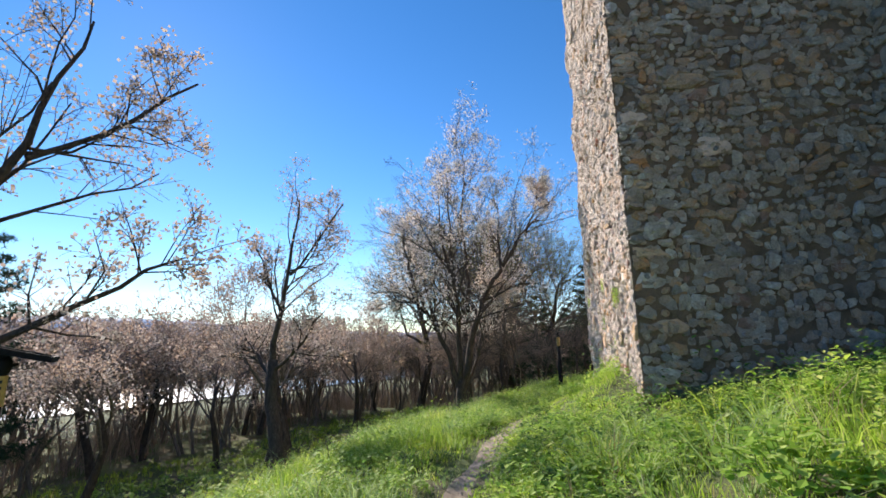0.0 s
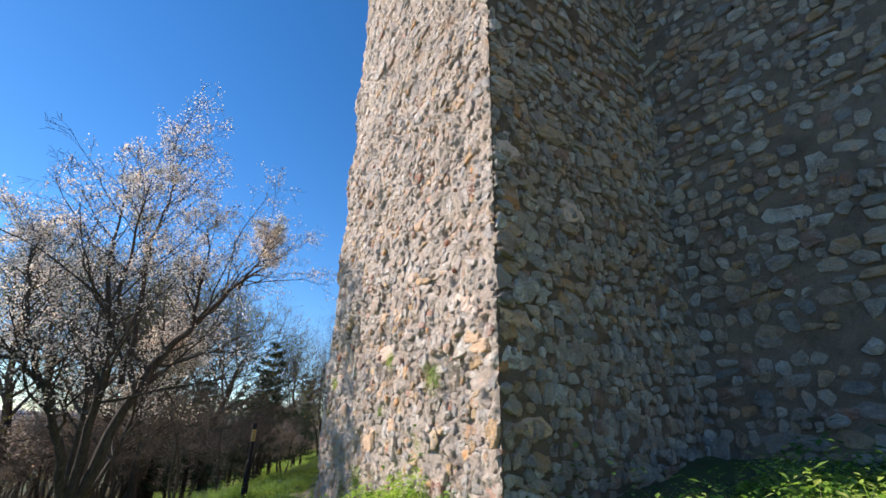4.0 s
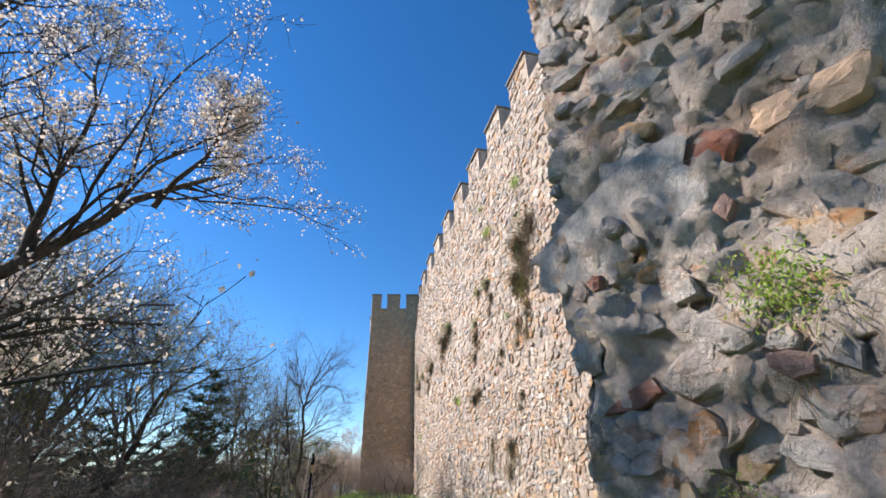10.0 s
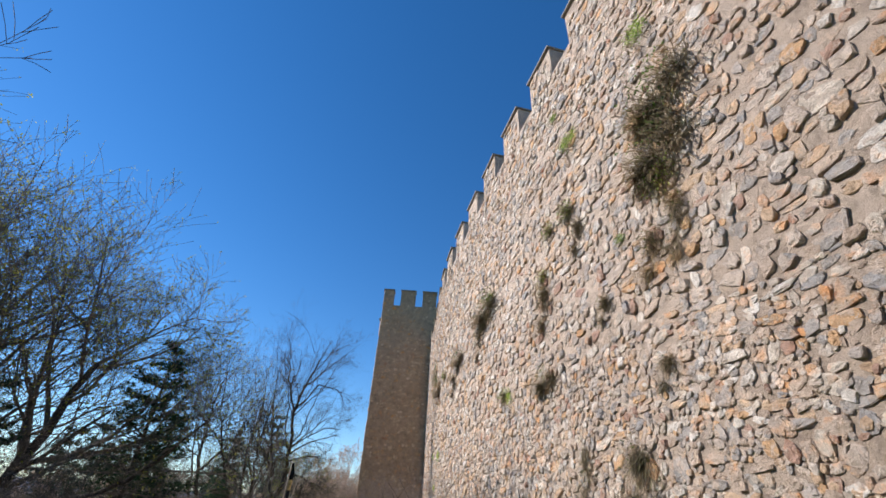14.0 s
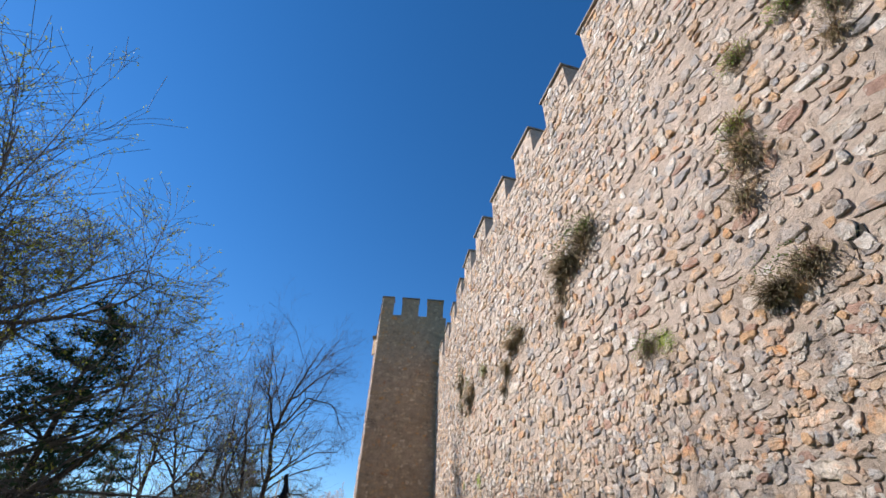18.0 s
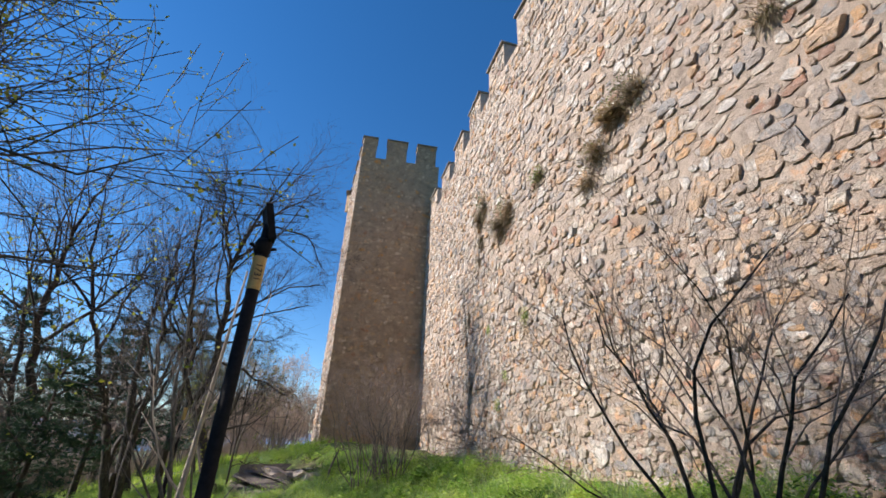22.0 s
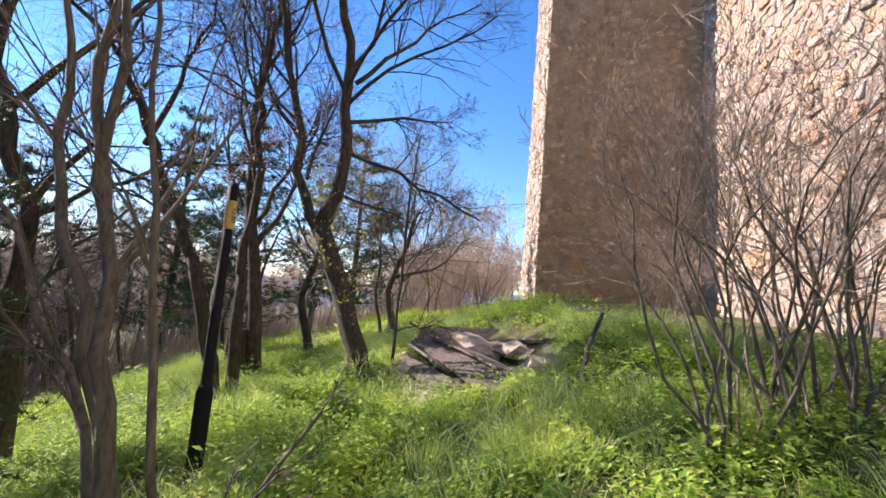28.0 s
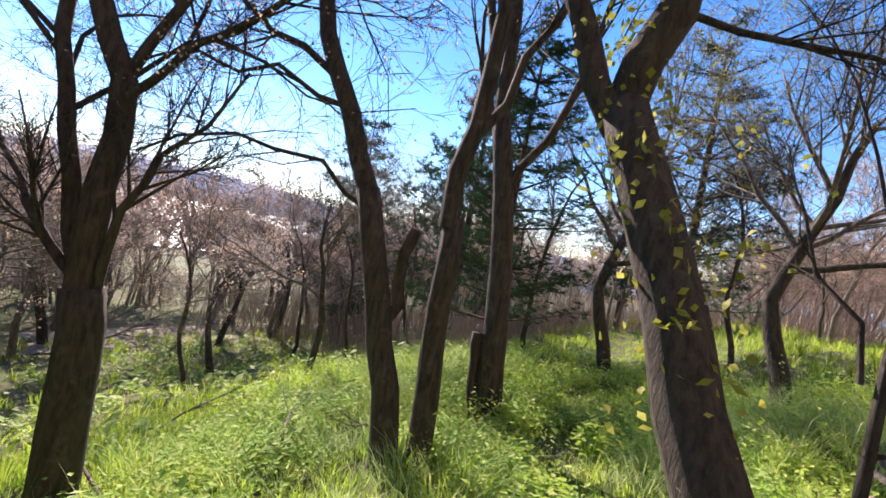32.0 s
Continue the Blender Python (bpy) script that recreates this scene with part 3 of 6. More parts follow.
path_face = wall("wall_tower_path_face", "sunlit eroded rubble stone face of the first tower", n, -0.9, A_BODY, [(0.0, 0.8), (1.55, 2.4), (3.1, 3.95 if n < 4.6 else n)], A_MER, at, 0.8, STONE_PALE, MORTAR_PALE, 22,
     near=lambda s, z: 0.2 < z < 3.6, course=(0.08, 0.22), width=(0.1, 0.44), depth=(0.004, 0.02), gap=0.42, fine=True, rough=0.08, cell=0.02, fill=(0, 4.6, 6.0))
PATCH = random.Random(41)


def set_stone(face, s, z, wide, tall, mat, label):
    """A single large stone set into a face."""
    v, f = FINE_SHAPES[PATCH.randrange(40)]
    p, along, out = at(s, z)
    m = Matrix((along * wide, Vector((0, 0, tall)), out * 0.02)).transposed().to_4x4()
    m.translation = p + out * (0.001 + SWELL[face.name](s, z))
    put("stone", mesh_of("stone", v, f, mat), face, m, label)


for s, z, wide, tall, mat, label in ((1.84, 1.26, 0.36, 0.27, TUFF, "pitted orange tuff stone"), (2.26, 2.21, 0.66, 0.26, TUFF_PINK, "long pale pink stone"), (2.35, 1.37, 0.22, 0.27, SLAB_GREY, "smooth grey stone"), (2.3, 1.84, 0.18, 0.11, TUFF, "orange stone"),
                                     (0.41, 3.47, 0.38, 0.2, TUFF, "orange stone"), (2.05, 1.93, 0.16, 0.11, SLAB_GREY, "white stone"), (2.46, 1.18, 0.18, 0.15, TUFF, "orange stone"), (2.16, 2.65, 0.24, 0.16, TUFF, "orange stone"), (4.1, 2.44, 0.6, 0.25, TUFF_PINK, "pale pink stone"),
                                     (4.3, 2.0, 0.3, 0.12, TUFF, "orange corner stone"), (0.9, 1.6, 0.22, 0.2, TUFF, "orange stone"), (1.2, 2.6, 0.3, 0.16, TUFF_PINK, "pale pink stone"), (0.7, 2.2, 0.25, 0.14, TUFF, "orange stone"), (3.2, 1.5, 0.2, 0.26, SLAB_GREY, "white stone"), (3.0, 3.6, 0.28, 0.14, TUFF, "orange stone")):
    set_stone(path_face, s + 0.27, z, wide, tall, mat, label)
for k in range(34):
    mat, label = PATCH.choice([(TUFF, "pitted orange tuff stone"), (TUFF, "orange stone"), (TUFF_PINK, "pale pink stone"), (SLAB_GREY, "smooth grey stone")])
    wide = PATCH.uniform(0.1, 0.27)
    set_stone(path_face, PATCH.uniform(0.25, n - 0.25), PATCH.uniform(0.5, 5.5), wide, wide * PATCH.uniform(0.45, 0.85), mat, label)
at, n = straight(*A_SW, *A_SE)
near_face = bpy.data.objects["wall_tower_near_face"]
for s, z, wide, tall, mat, label in ((0.36, 1.4, 0.32, 0.17, TUFF, "orange corner stone"), (0.2, 2.21, 0.4, 0.14, TUFF, "orange corner stone"), (1.05, 3.42, 0.38, 0.26, TUFF_PINK, "large pale stone"), (0.2, 3.0, 0.3, 0.16, TUFF, "orange corner stone"), (0.15, 1.9, 0.28, 0.2, SLAB_GREY, "grey corner stone"), (0.2, 0.9, 0.36, 0.2, SLAB_GREY, "grey corner stone"),
                                     (0.2, 3.8, 0.34, 0.24, TUFF_PINK, "pale corner stone"), (0.18, 4.6, 0.3, 0.2, TUFF, "orange corner stone")):
    set_stone(near_face, s, z, wide, tall, mat, label)
at, n = straight(*A_NE, A_NW[0] + 0.14, A_NW[1] + 0.02)
wall("wall_tower_far_face", "rubble stone far face of the first tower", n, -0.9, A_BODY, row(0.1, 3, 0.85, 0.7), A_MER, at, 0.8, STONE, MORTAR, 23, near=lambda s, z: s > n - 0.8 and z < 4)

# wall that runs on from the first tower behind the start of the walk
at, n = straight(4.4, 12.02, 12.35, 0.16, batter=0.05, z_ref=10.0)
# mortar toned down all over for the tower's shadow on part of it
wall("wall_start", "tall rubble curtain wall partly in the tower's shadow", n, -0.5, 9.5, [(0.1, 1.5)] + row(2.1, 6, 1.18, 0.66), 0.93, at, 1.1, STONE, MORTAR_HALF_SHADED, 24,
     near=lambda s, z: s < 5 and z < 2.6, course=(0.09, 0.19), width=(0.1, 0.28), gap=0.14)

# long curtain wall, bowed towards the path
curve_x = table([(15.0, 3.5), (16, 3.4), (18.3, 3.18), (20, 3.05), (22, 2.95), (24.3, 2.87), (26.5, 2.76), (29, 2.71), (32.6, 2.69), (35.3, 2.75), (36.6, 2.87), (38.5, 3.12), (39.9, 3.32), (42.5, 3.66), (45.6, 3.95)])
C_Y0, C_Y1 = 15.6, 45.6


def smooth_x(y):
    return float(sum(curve_x(y + d) for d in (-1.2, -0.6, 0, 0.6, 1.2)) / 5)


def curtain_at(s, z):
    y = C_Y1 - s
    x = smooth_x(y)
    slope_x = (smooth_x(y + 0.2) - smooth_x(y - 0.2)) / 0.4
    along = Vector((-slope_x, -1, 0)).normalized()
    out = Vector((along.y, -along.x, 0))
    return Vector((x - 0.018 * (z - 4), y, z)), along, out


merl = sorted((C_Y1 - (22.4 + 1.93 * k) - 1.12, C_Y1 - (22.4 + 1.93 * k)) for k in range(-3, 12))
merl = [(max(a, 0.05), c) for a, c in merl if c > 0.4]
wall("wall_curtain", "long sunlit rubble curtain wall bowed towards the path", C_Y1 - C_Y0, -0.4, 10.65, merl, 0.95, curtain_at, 1.2, STONE, MORTAR, 25,
     near=lambda s, z: 14 < s < 23 and z < 3.2, course=(0.09, 0.21), width=(0.1, 0.34), depth=(0.014, 0.038), gap=0.09, fill=(6, 26, 3.9))

# second tower
B_SW, B_NW, B_SE = (0.48, 45.71), (0.84, 51.5), (4.1, 45.05)
B_BODY, B_MER = 13.75, 1.1
at, n = straight(*B_SW, *B_SE)
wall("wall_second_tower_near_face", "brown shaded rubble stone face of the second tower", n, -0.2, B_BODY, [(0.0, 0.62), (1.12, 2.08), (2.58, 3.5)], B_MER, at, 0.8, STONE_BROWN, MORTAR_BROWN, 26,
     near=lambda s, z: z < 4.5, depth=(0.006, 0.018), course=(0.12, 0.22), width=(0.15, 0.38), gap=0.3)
at, n = straight(*B_NW, *B_SW)
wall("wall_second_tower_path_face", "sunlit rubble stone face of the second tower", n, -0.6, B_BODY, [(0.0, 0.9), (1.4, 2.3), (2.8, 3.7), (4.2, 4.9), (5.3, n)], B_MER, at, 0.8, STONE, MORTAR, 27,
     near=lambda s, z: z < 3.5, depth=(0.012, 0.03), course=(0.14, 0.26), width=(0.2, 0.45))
at, n = straight(4.45, 50.9, *B_NW)
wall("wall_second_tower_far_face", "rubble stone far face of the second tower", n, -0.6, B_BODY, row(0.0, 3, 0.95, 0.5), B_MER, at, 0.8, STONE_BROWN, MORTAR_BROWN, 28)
# wall and tower beyond
at, n = straight(12.0, 97.0, 4.9, 51.2)
wall("wall_beyond", "distant rubble curtain wall beyond the second tower", n, -1.5, 9.0, row(0.3, 22, 1.15, 0.8), 0.9, at, 1.1, STONE, MORTAR, 29, course=(0.3, 0.5), width=(0.4, 0.9), cell=0.5)
at, n = straight(8.3, 97.0, 12.4, 96.0)
wall("wall_third_tower", "distant third square tower of the castle wall", n, -2.0, 12.0, row(0.0, 3, 0.9, 0.6), 1.0, at, 4.0, STONE_BROWN, MORTAR_BROWN, 30, course=(0.3, 0.5), width=(0.4, 0.9), cell=0.5)


# ---- trees and shrubs ----
class Plant:
    """Grows one tree: thick wood, thin wood, and the places where leaves or flowers sit."""

    def __init__(self, seed, kids, ratio=(0.55, 0.8), angle=(22, 55), gnarl=0.16, up=0.05, sides=(8, 6, 5, 3, 3, 3), thick=0.035, taper=0.3, thin=0.52, least=0.0022, most=8):
        self.r = random.Random(seed)
        self.kids, self.ratio, self.angle, self.gnarl, self.up, self.sides, self.thick, self.taper = kids, ratio, angle, gnarl, up, sides, thick, taper
        self.thin, self.least, self.most = thin, least, most
        self.wood, self.twig, self.tips = Build(), Build(), []

    def jitter(self):
        return Vector((self.r.gauss(0, 1), self.r.gauss(0, 1), self.r.gauss(0, 1)))

    def turn(self, d, degrees):
        side = d.orthogonal().normalized()
        side.rotate(Matrix.Rotation(self.r.uniform(0, 2 * math.pi), 3, d))
        return (d * math.cos(radians(degrees)) + side * math.sin(radians(degrees))).normalized()

    def limb(self, pts, r0, r1, level):
        """A limb along given points, with what grows from it."""
        pts = [Vector(p) for p in pts]
        fine = []
        for a, b in zip(pts, pts[1:]):
            steps = max(2, int((b - a).length / 0.3))
            fine += [a.lerp(b, k / steps) + self.jitter() * (0.008 + 0.022 * (level > 0)) for k in range(steps)]
        fine.append(pts[-1])
        n = len(fine)
        radii = [r0 + (r1 - r0) * k / (n - 1) for k in range(n)]
        (self.wood if r0 > self.thick else self.twig).tube(fine, radii, self.sides[min(level, 5)])
        self.sprout(fine, radii, sum((b - a).length for a, b in zip(fine, fine[1:])), level)

    def branch(self, p, d, length, r, level):
        n = max(2, min(self.most - level, int(length / (0.3 if level < 3 else 0.24))))
        pts, radii = [Vector(p)], [r]
        for k in range(n):
            d = (d + self.jitter() * self.gnarl + Vector((0, 0, self.up))).normalized()
            pts.append(pts[-1] + d * (length / n))
            radii.append(max(r * (1 - (1 - self.taper) * (k + 1) / n), self.least))
        (self.wood if r > self.thick else self.twig).tube(pts, radii, self.sides[min(level, 5)], cap=level < 3)
        self.sprout(pts, radii, length, level)

    def sprout(self, pts, radii, length, level):
        if level >= len(self.kids):
            self.tips += [(p, level) for p in pts[1:]]
            return
        for k in range(self.kids[level]):
            f = self.r.uniform(0.25 if level else 0.45, 1.0)
            i = min(int(f * (len(pts) - 1)), len(pts) - 2)
            p = pts[i].lerp(pts[i + 1], f * (len(pts) - 1) - i)
            d = self.turn((pts[i + 1] - pts[i]).normalized(), self.r.uniform(*self.angle))
            self.branch(p, d, length * self.r.uniform(*self.ratio) * (1.15 - 0.45 * f), max(radii[i] * self.thin, self.least), level + 1)
        if level >= len(self.kids) - 1:
            self.tips += [(p, level) for p in pts[len(pts) // 2:]]


def specks(places, rnd, count, size, spread, long=1.0, droop=0.0):
    """Small two-sided leaves or flowers round the given places, as one list of faces."""
    b = Build()
    for _ in range(count):
        p, _lv = places[rnd.randrange(len(places))]
        c = Vector(p) + Vector((rnd.gauss(0, spread), rnd.gauss(0, spread), rnd.gauss(0, spread) - droop))
        d = Vector((rnd.gauss(0, 1), rnd.gauss(0, 1), rnd.gauss(0, 1))).normalized()
        e = d.orthogonal().normalized()
        e.rotate(Matrix.Rotation(rnd.uniform(0, 6.3), 3, d))
        w, h = size * rnd.uniform(0.6, 1.3), size * long * rnd.uniform(0.6, 1.3)
        g = d.cross(e)
        b.add([tuple(c - e * w * 0.5 + d * w * 0.12), tuple(c + g * h * 0.5), tuple(c + e * w * 0.5 + d * w * 0.12), tuple(c - g * h * 0.5)], [(0, 1, 2), (0, 2, 3)])
    return b


def finish(plant, name, bark, label, category, m, group="", leaf=None, twig_bark=None):
    """Links a grown plant as a thing: trunk, crown, and leaf = (part name, builder, material)."""
    base = tagged(put(name, None, None, m), label, category, group)
    put("trunk", plant.wood.mesh("trunk", bark, True), base)
    if plant.twig.n:
        put("crown", plant.twig.mesh("crown", twig_bark or bark, True), base)
    if leaf:
        tagged(put(leaf[0], leaf[1].mesh(leaf[0], leaf[2]), base), kind="stuff")
    return base


def stand(x, y, turn=0.0, size=1.0, tall=None, tilt=0.0, sink=0.08):
    z = float(ground_z(x, y)) - sink
    return Matrix.Translation((x, y, z)) @ Euler((radians(tilt), 0, radians(turn))).to_matrix().to_4x4() @ Matrix.Diagonal((size, size, tall or size, 1))


def bare_tree(seed, height, kids, lean=0.1, trunk_share=0.38, radius=0.14, stems=1, **grow):
    p = Plant(seed, kids, **grow)
    for s in range(stems):
        d = Vector((p.r.uniform(-lean, lean) + (0.25 * math.cos(s * 2.4) if stems > 1 else 0), p.r.uniform(-lean, lean) + (0.25 * math.sin(s * 2.4) if stems > 1 else 0), 1)).normalized()
        foot = Vector((0.12 * math.cos(s * 2.4), 0.12 * math.sin(s * 2.4), 0)) if stems > 1 else Vector((0, 0, 0))
        p.branch(foot, d, height * trunk_share, radius * (1 if stems == 1 else 0.75), 0)
    # bring the tree to its full height
    q = height / max(t[0].z for t in p.tips)
    for b in (p.wood, p.twig):
        b.v = [(x * q, y * q, z * q) for x, y, z in b.v]
    p.tips = [(t * q, lv) for t, lv in p.tips]
    return p


# the flowering almond beside the first tower, limb by limb
def big_almond():
    p = Plant(5, (0, 24, 10, 5), ratio=(0.24, 0.48), angle=(25, 62), gnarl=0.2, up=0.06, thin=0.42, least=0.003)
    p.limb([(-0.05, 0, -0.4), (-0.04, -0.05, 0.6), (0.04, -0.08, 1.15)], 0.2, 0.15, 0)
    for pts, r in (([(0.05, -0.08, 1.0), (0.28, -0.06, 1.6), (0.4, 0.05, 2.75), (0.76, 0.42, 3.9), (1.1, 0.9, 4.8), (1.7, 1.55, 6.0), (2.7, 2.4, 7.5)], 0.125), ([(0.03, -0.08, 1.1), (0.06, -0.3, 2.3), (0.2, -0.42, 3.45), (0.02, -0.7, 4.6), (-0.2, -0.8, 5.9), (-0.4, -0.6, 7.6)], 0.1),
                   ([(0.34, -0.1, 3.2), (0.2, 0.1, 4.55), (-0.1, 0.28, 6.25), (0.0, 0.39, 8.05), (0.1, 0.36, 9.4)], 0.07), ([(-0.05, -0.08, 0.9), (-0.21, -0.5, 2.05), (-0.52, -1.0, 3.1), (-0.88, -1.4, 3.65), (-1.4, -1.7, 3.9), (-2.1, -2.0, 3.85)], 0.1),
                   ([(-0.52, -1.0, 3.05), (-0.97, -1.16, 4.04), (-1.3, -1.2, 5.03), (-1.7, -1.1, 6.2)], 0.06), ([(-0.75, -1.3, 3.5), (-1.85, -1.1, 3.7), (-3.0, -0.8, 3.3)], 0.045), ([(0.08, 0.0, 0.8), (0.24, 0.7, 1.9), (0.15, 1.14, 2.9), (0.3, 1.7, 4.6)], 0.06),
                   ([(1.02, 0.85, 4.7), (1.05, 0.85, 5.93), (0.93, 0.7, 7.4)], 0.05), ([(0.57, 0.23, 3.4), (0.5, 1.18, 4.0), (0.9, 1.94, 4.1)], 0.04), ([(-0.3, -0.7, 2.4), (-1.2, -0.2, 3.8), (-2.0, 0.5, 5.2), (-2.5, 0.9, 6.4)], 0.06), ([(1.7, 1.5, 5.8), (2.1, 1.5, 6.6), (2.3, 1.4, 7.6)], 0.04), ([(0.1, -0.6, 4.2), (0.35, -1.1, 5.6), (0.5, -1.4, 7.2)], 0.05)):
        p.limb(pts, r, 0.01, 1)
    high = [t for t in p.tips if t[0].z > 2.6 and t[0].y > -2.1]
    b = specks(high, random.Random(6), 40000, 0.042, 0.06)
    return finish(p, "almond_tree", BARK, "large almond tree in pale pink blossom with dark crooked limbs", "tree", stand(-5.1, 17.1), "flowering trees", ("blossom", b, BLOSSOM))


big_almond()


def crooked_almond():
    p = Plant(25, (0, 14, 7, 4), ratio=(0.26, 0.5), angle=(25, 65), gnarl=0.22, up=0.06, thin=0.42)
    p.limb([(0, 0, -0.3), (-0.05, 0.05, 0.5), (-0.45, 0.1, 1.4), (-0.55, 0.15, 2.2)], 0.15, 0.1, 0)
    p.limb([(0.1, 0.1, -0.3), (-0.1, 0.2, 0.8), (-0.5, 0.12, 1.5)], 0.1, 0.08, 5)
    for pts, r in (([(-0.55, 0.15, 2.1), (-0.4, 0.15, 3.2), (-0.1, 0.1, 4.0), (0.25, 0.0, 5.3)], 0.065), ([(-0.5, 0.15, 2.0), (0.4, 0.1, 2.5), (1.2, -0.1, 3.0)], 0.04), ([(-0.5, 0.15, 1.7), (-1.3, 0.3, 2.3), (-2.2, 0.4, 2.6)], 0.05),
                   ([(-0.4, 0.15, 3.2), (-1.0, 0.2, 3.9), (-1.4, 0.1, 4.6)], 0.035), ([(-0.1, 0.1, 3.8), (0.7, 0.2, 4.5), (1.2, 0.3, 5.1)], 0.03)):
        p.limb(pts, r, 0.012, 1)
    b = specks([t for t in p.tips if t[0].z > 1.6], random.Random(16), 6500, 0.04, 0.045)
    return finish(p, "almond_tree", BARK, "crooked almond tree with a bent dark trunk and pale blossom", "tree", stand(-5.3, 10.7, 0, 1.1), "flowering trees", ("blossom", b, BLOSSOM_DULL))


crooked = crooked_almond()
copy_thing(crooked, stand(-4.6, 6.3, 70, 1.35))


def fork_tree():
    p = Plant(15, (0, 16, 10, 6), ratio=(0.3, 0.58), angle=(25, 62), gnarl=0.2, up=0.03, thin=0.4, least=0.0016)
    p.limb([(0.06, 0, -0.4), (-0.06, 0.1, 0.3), (-0.34, 0.24, 0.95), (-0.6, 0.33, 1.5), (-0.84, 0.4, 2.0)], 0.15, 0.125, 0)
    for pts, r in (([(-0.84, 0.4, 1.9), (-1.1, 0.35, 2.4), (-1.24, 0.28, 3.1), (-1.45, 0.1, 4.3), (-1.75, -0.1, 5.6), (-1.9, -0.2, 7.2)], 0.085), ([(-0.84, 0.4, 1.9), (-0.68, 0.42, 2.5), (-0.58, 0.42, 3.4), (-0.68, 0.2, 4.7), (-0.8, -0.2, 5.7), (-0.3, -0.6, 7.3), (0.4, -0.9, 9.0)], 0.115),
                   ([(-0.67, 0.4, 3.1), (0.1, 0.85, 3.0), (0.75, 1.25, 2.75), (1.45, 1.7, 2.5)], 0.034), ([(-0.6, 0.4, 3.65), (0.1, 0.8, 3.85), (0.85, 1.2, 4.0)], 0.034), ([(-0.75, 0.45, 2.5), (-0.2, 0.78, 2.4), (0.4, 1.1, 2.25)], 0.022),
                   ([(-0.6, 0.44, 4.2), (0.4, 0.7, 5.3), (1.2, 0.9, 5.9)], 0.04), ([(-0.8, -0.2, 5.6), (0.2, -0.5, 6.9), (1.1, -0.7, 6.7), (1.6, -0.8, 5.8)], 0.045), ([(-0.78, -0.15, 5.5), (-1.3, -0.3, 7.0), (-1.6, -0.4, 8.8)], 0.055), ([(-0.5, -0.45, 6.7), (0.4, -0.2, 7.8), (1.1, 0.0, 8.6)], 0.04), ([(-1.2, 0.26, 3.1), (-1.9, 0.6, 4.0), (-2.4, 0.8, 5.2)], 0.04), ([(-1.12, 0.33, 2.7), (-1.2, 0.9, 3.5), (-1.1, 1.4, 4.6)], 0.036)):
        p.limb(pts, r, 0.01, 1)
    stub = random.Random(4)
    low = [(Vector((-0.02 - 0.38 * z + stub.gauss(0, 0.14), 0.1 + 0.14 * z + stub.gauss(0, 0.14), z)), 0) for z in [stub.uniform(0.5, 2.9) for _ in range(70)]]
    return finish(p, "forked_tree", BARK, "dark leaning forked tree with green shoots on its trunk", "tree", stand(-2.37, 41.2), "bare trees", ("foliage", specks(low, stub, 520, 0.035, 0.08, 1.6), BUD))


fork_tree()


def double_tree():
    p = Plant(31, (0, 16, 10, 6), ratio=(0.3, 0.58), gnarl=0.19, up=0.04, thin=0.4, least=0.0016)
    p.limb([(-0.02, -0.02, -0.4), (-0.14, -0.1, 0.6), (-0.29, -0.22, 1.25), (-0.46, -0.34, 2.0)], 0.115, 0.085, 0)
    p.limb([(0.12, 0.1, -0.4), (0.1, 0.1, 0.6), (0.06, 0.08, 1.25), (0.05, 0.08, 1.9)], 0.1, 0.08, 0)
    p.limb([(-0.12, -0.08, 0.2), (-0.18, -0.12, 1.0), (-0.2, -0.14, 1.4), (-0.14, -0.1, 1.78)], 0.06, 0.055, 5)
    for pts, r in (([(-0.46, -0.34, 1.9), (-0.75, -0.55, 2.8), (-0.98, -0.75, 3.4), (-1.5, -1.0, 4.8), (-1.9, -1.1, 6.4), (-2.1, -1.1, 8.2)], 0.078), ([(0.05, 0.08, 1.8), (0.07, 0.1, 2.6), (0.05, 0.12, 3.4), (-0.05, 0.1, 4.6), (0.1, 0.2, 6.6), (0.0, 0.1, 8.4)], 0.072), ([(-1.0, -0.75, 3.4), (-1.0, -0.3, 4.8), (-0.8, 0.1, 6.6)], 0.045), ([(-1.4, -0.95, 4.5), (-2.3, -1.2, 5.4), (-3.0, -1.4, 6.2)], 0.04),
                   ([(-0.44, -0.33, 1.85), (-0.75, -0.6, 2.15), (-1.2, -1.0, 2.2), (-1.75, -1.5, 1.95)], 0.022), ([(-0.74, -0.55, 2.75), (-1.2, -0.95, 3.05), (-1.65, -1.3, 3.35), (-2.3, -1.6, 3.4)], 0.032), ([(-0.7, -0.5, 2.6), (-1.07, -0.9, 2.7), (-1.5, -1.25, 2.75), (-2.0, -1.6, 2.6)], 0.02),
                   ([(0.06, 0.1, 2.5), (0.4, 0.4, 3.4), (0.7, 0.6, 4.6)], 0.04), ([(0.05, 0.1, 3.2), (-0.4, 0.3, 4.2), (-0.6, 0.5, 5.4)], 0.036)):
        p.limb(pts, r, 0.01, 1)
    return finish(p, "twin_trunk_tree", BARK, "bare tree with two dark trunks and a broken stub", "tree", stand(-4.39, 41.64), "bare trees", ("bud", specks([t for t in p.tips if t[0].z > 3], random.Random(35), 5000, 0.02, 0.03), REDBUD))


double_tree()


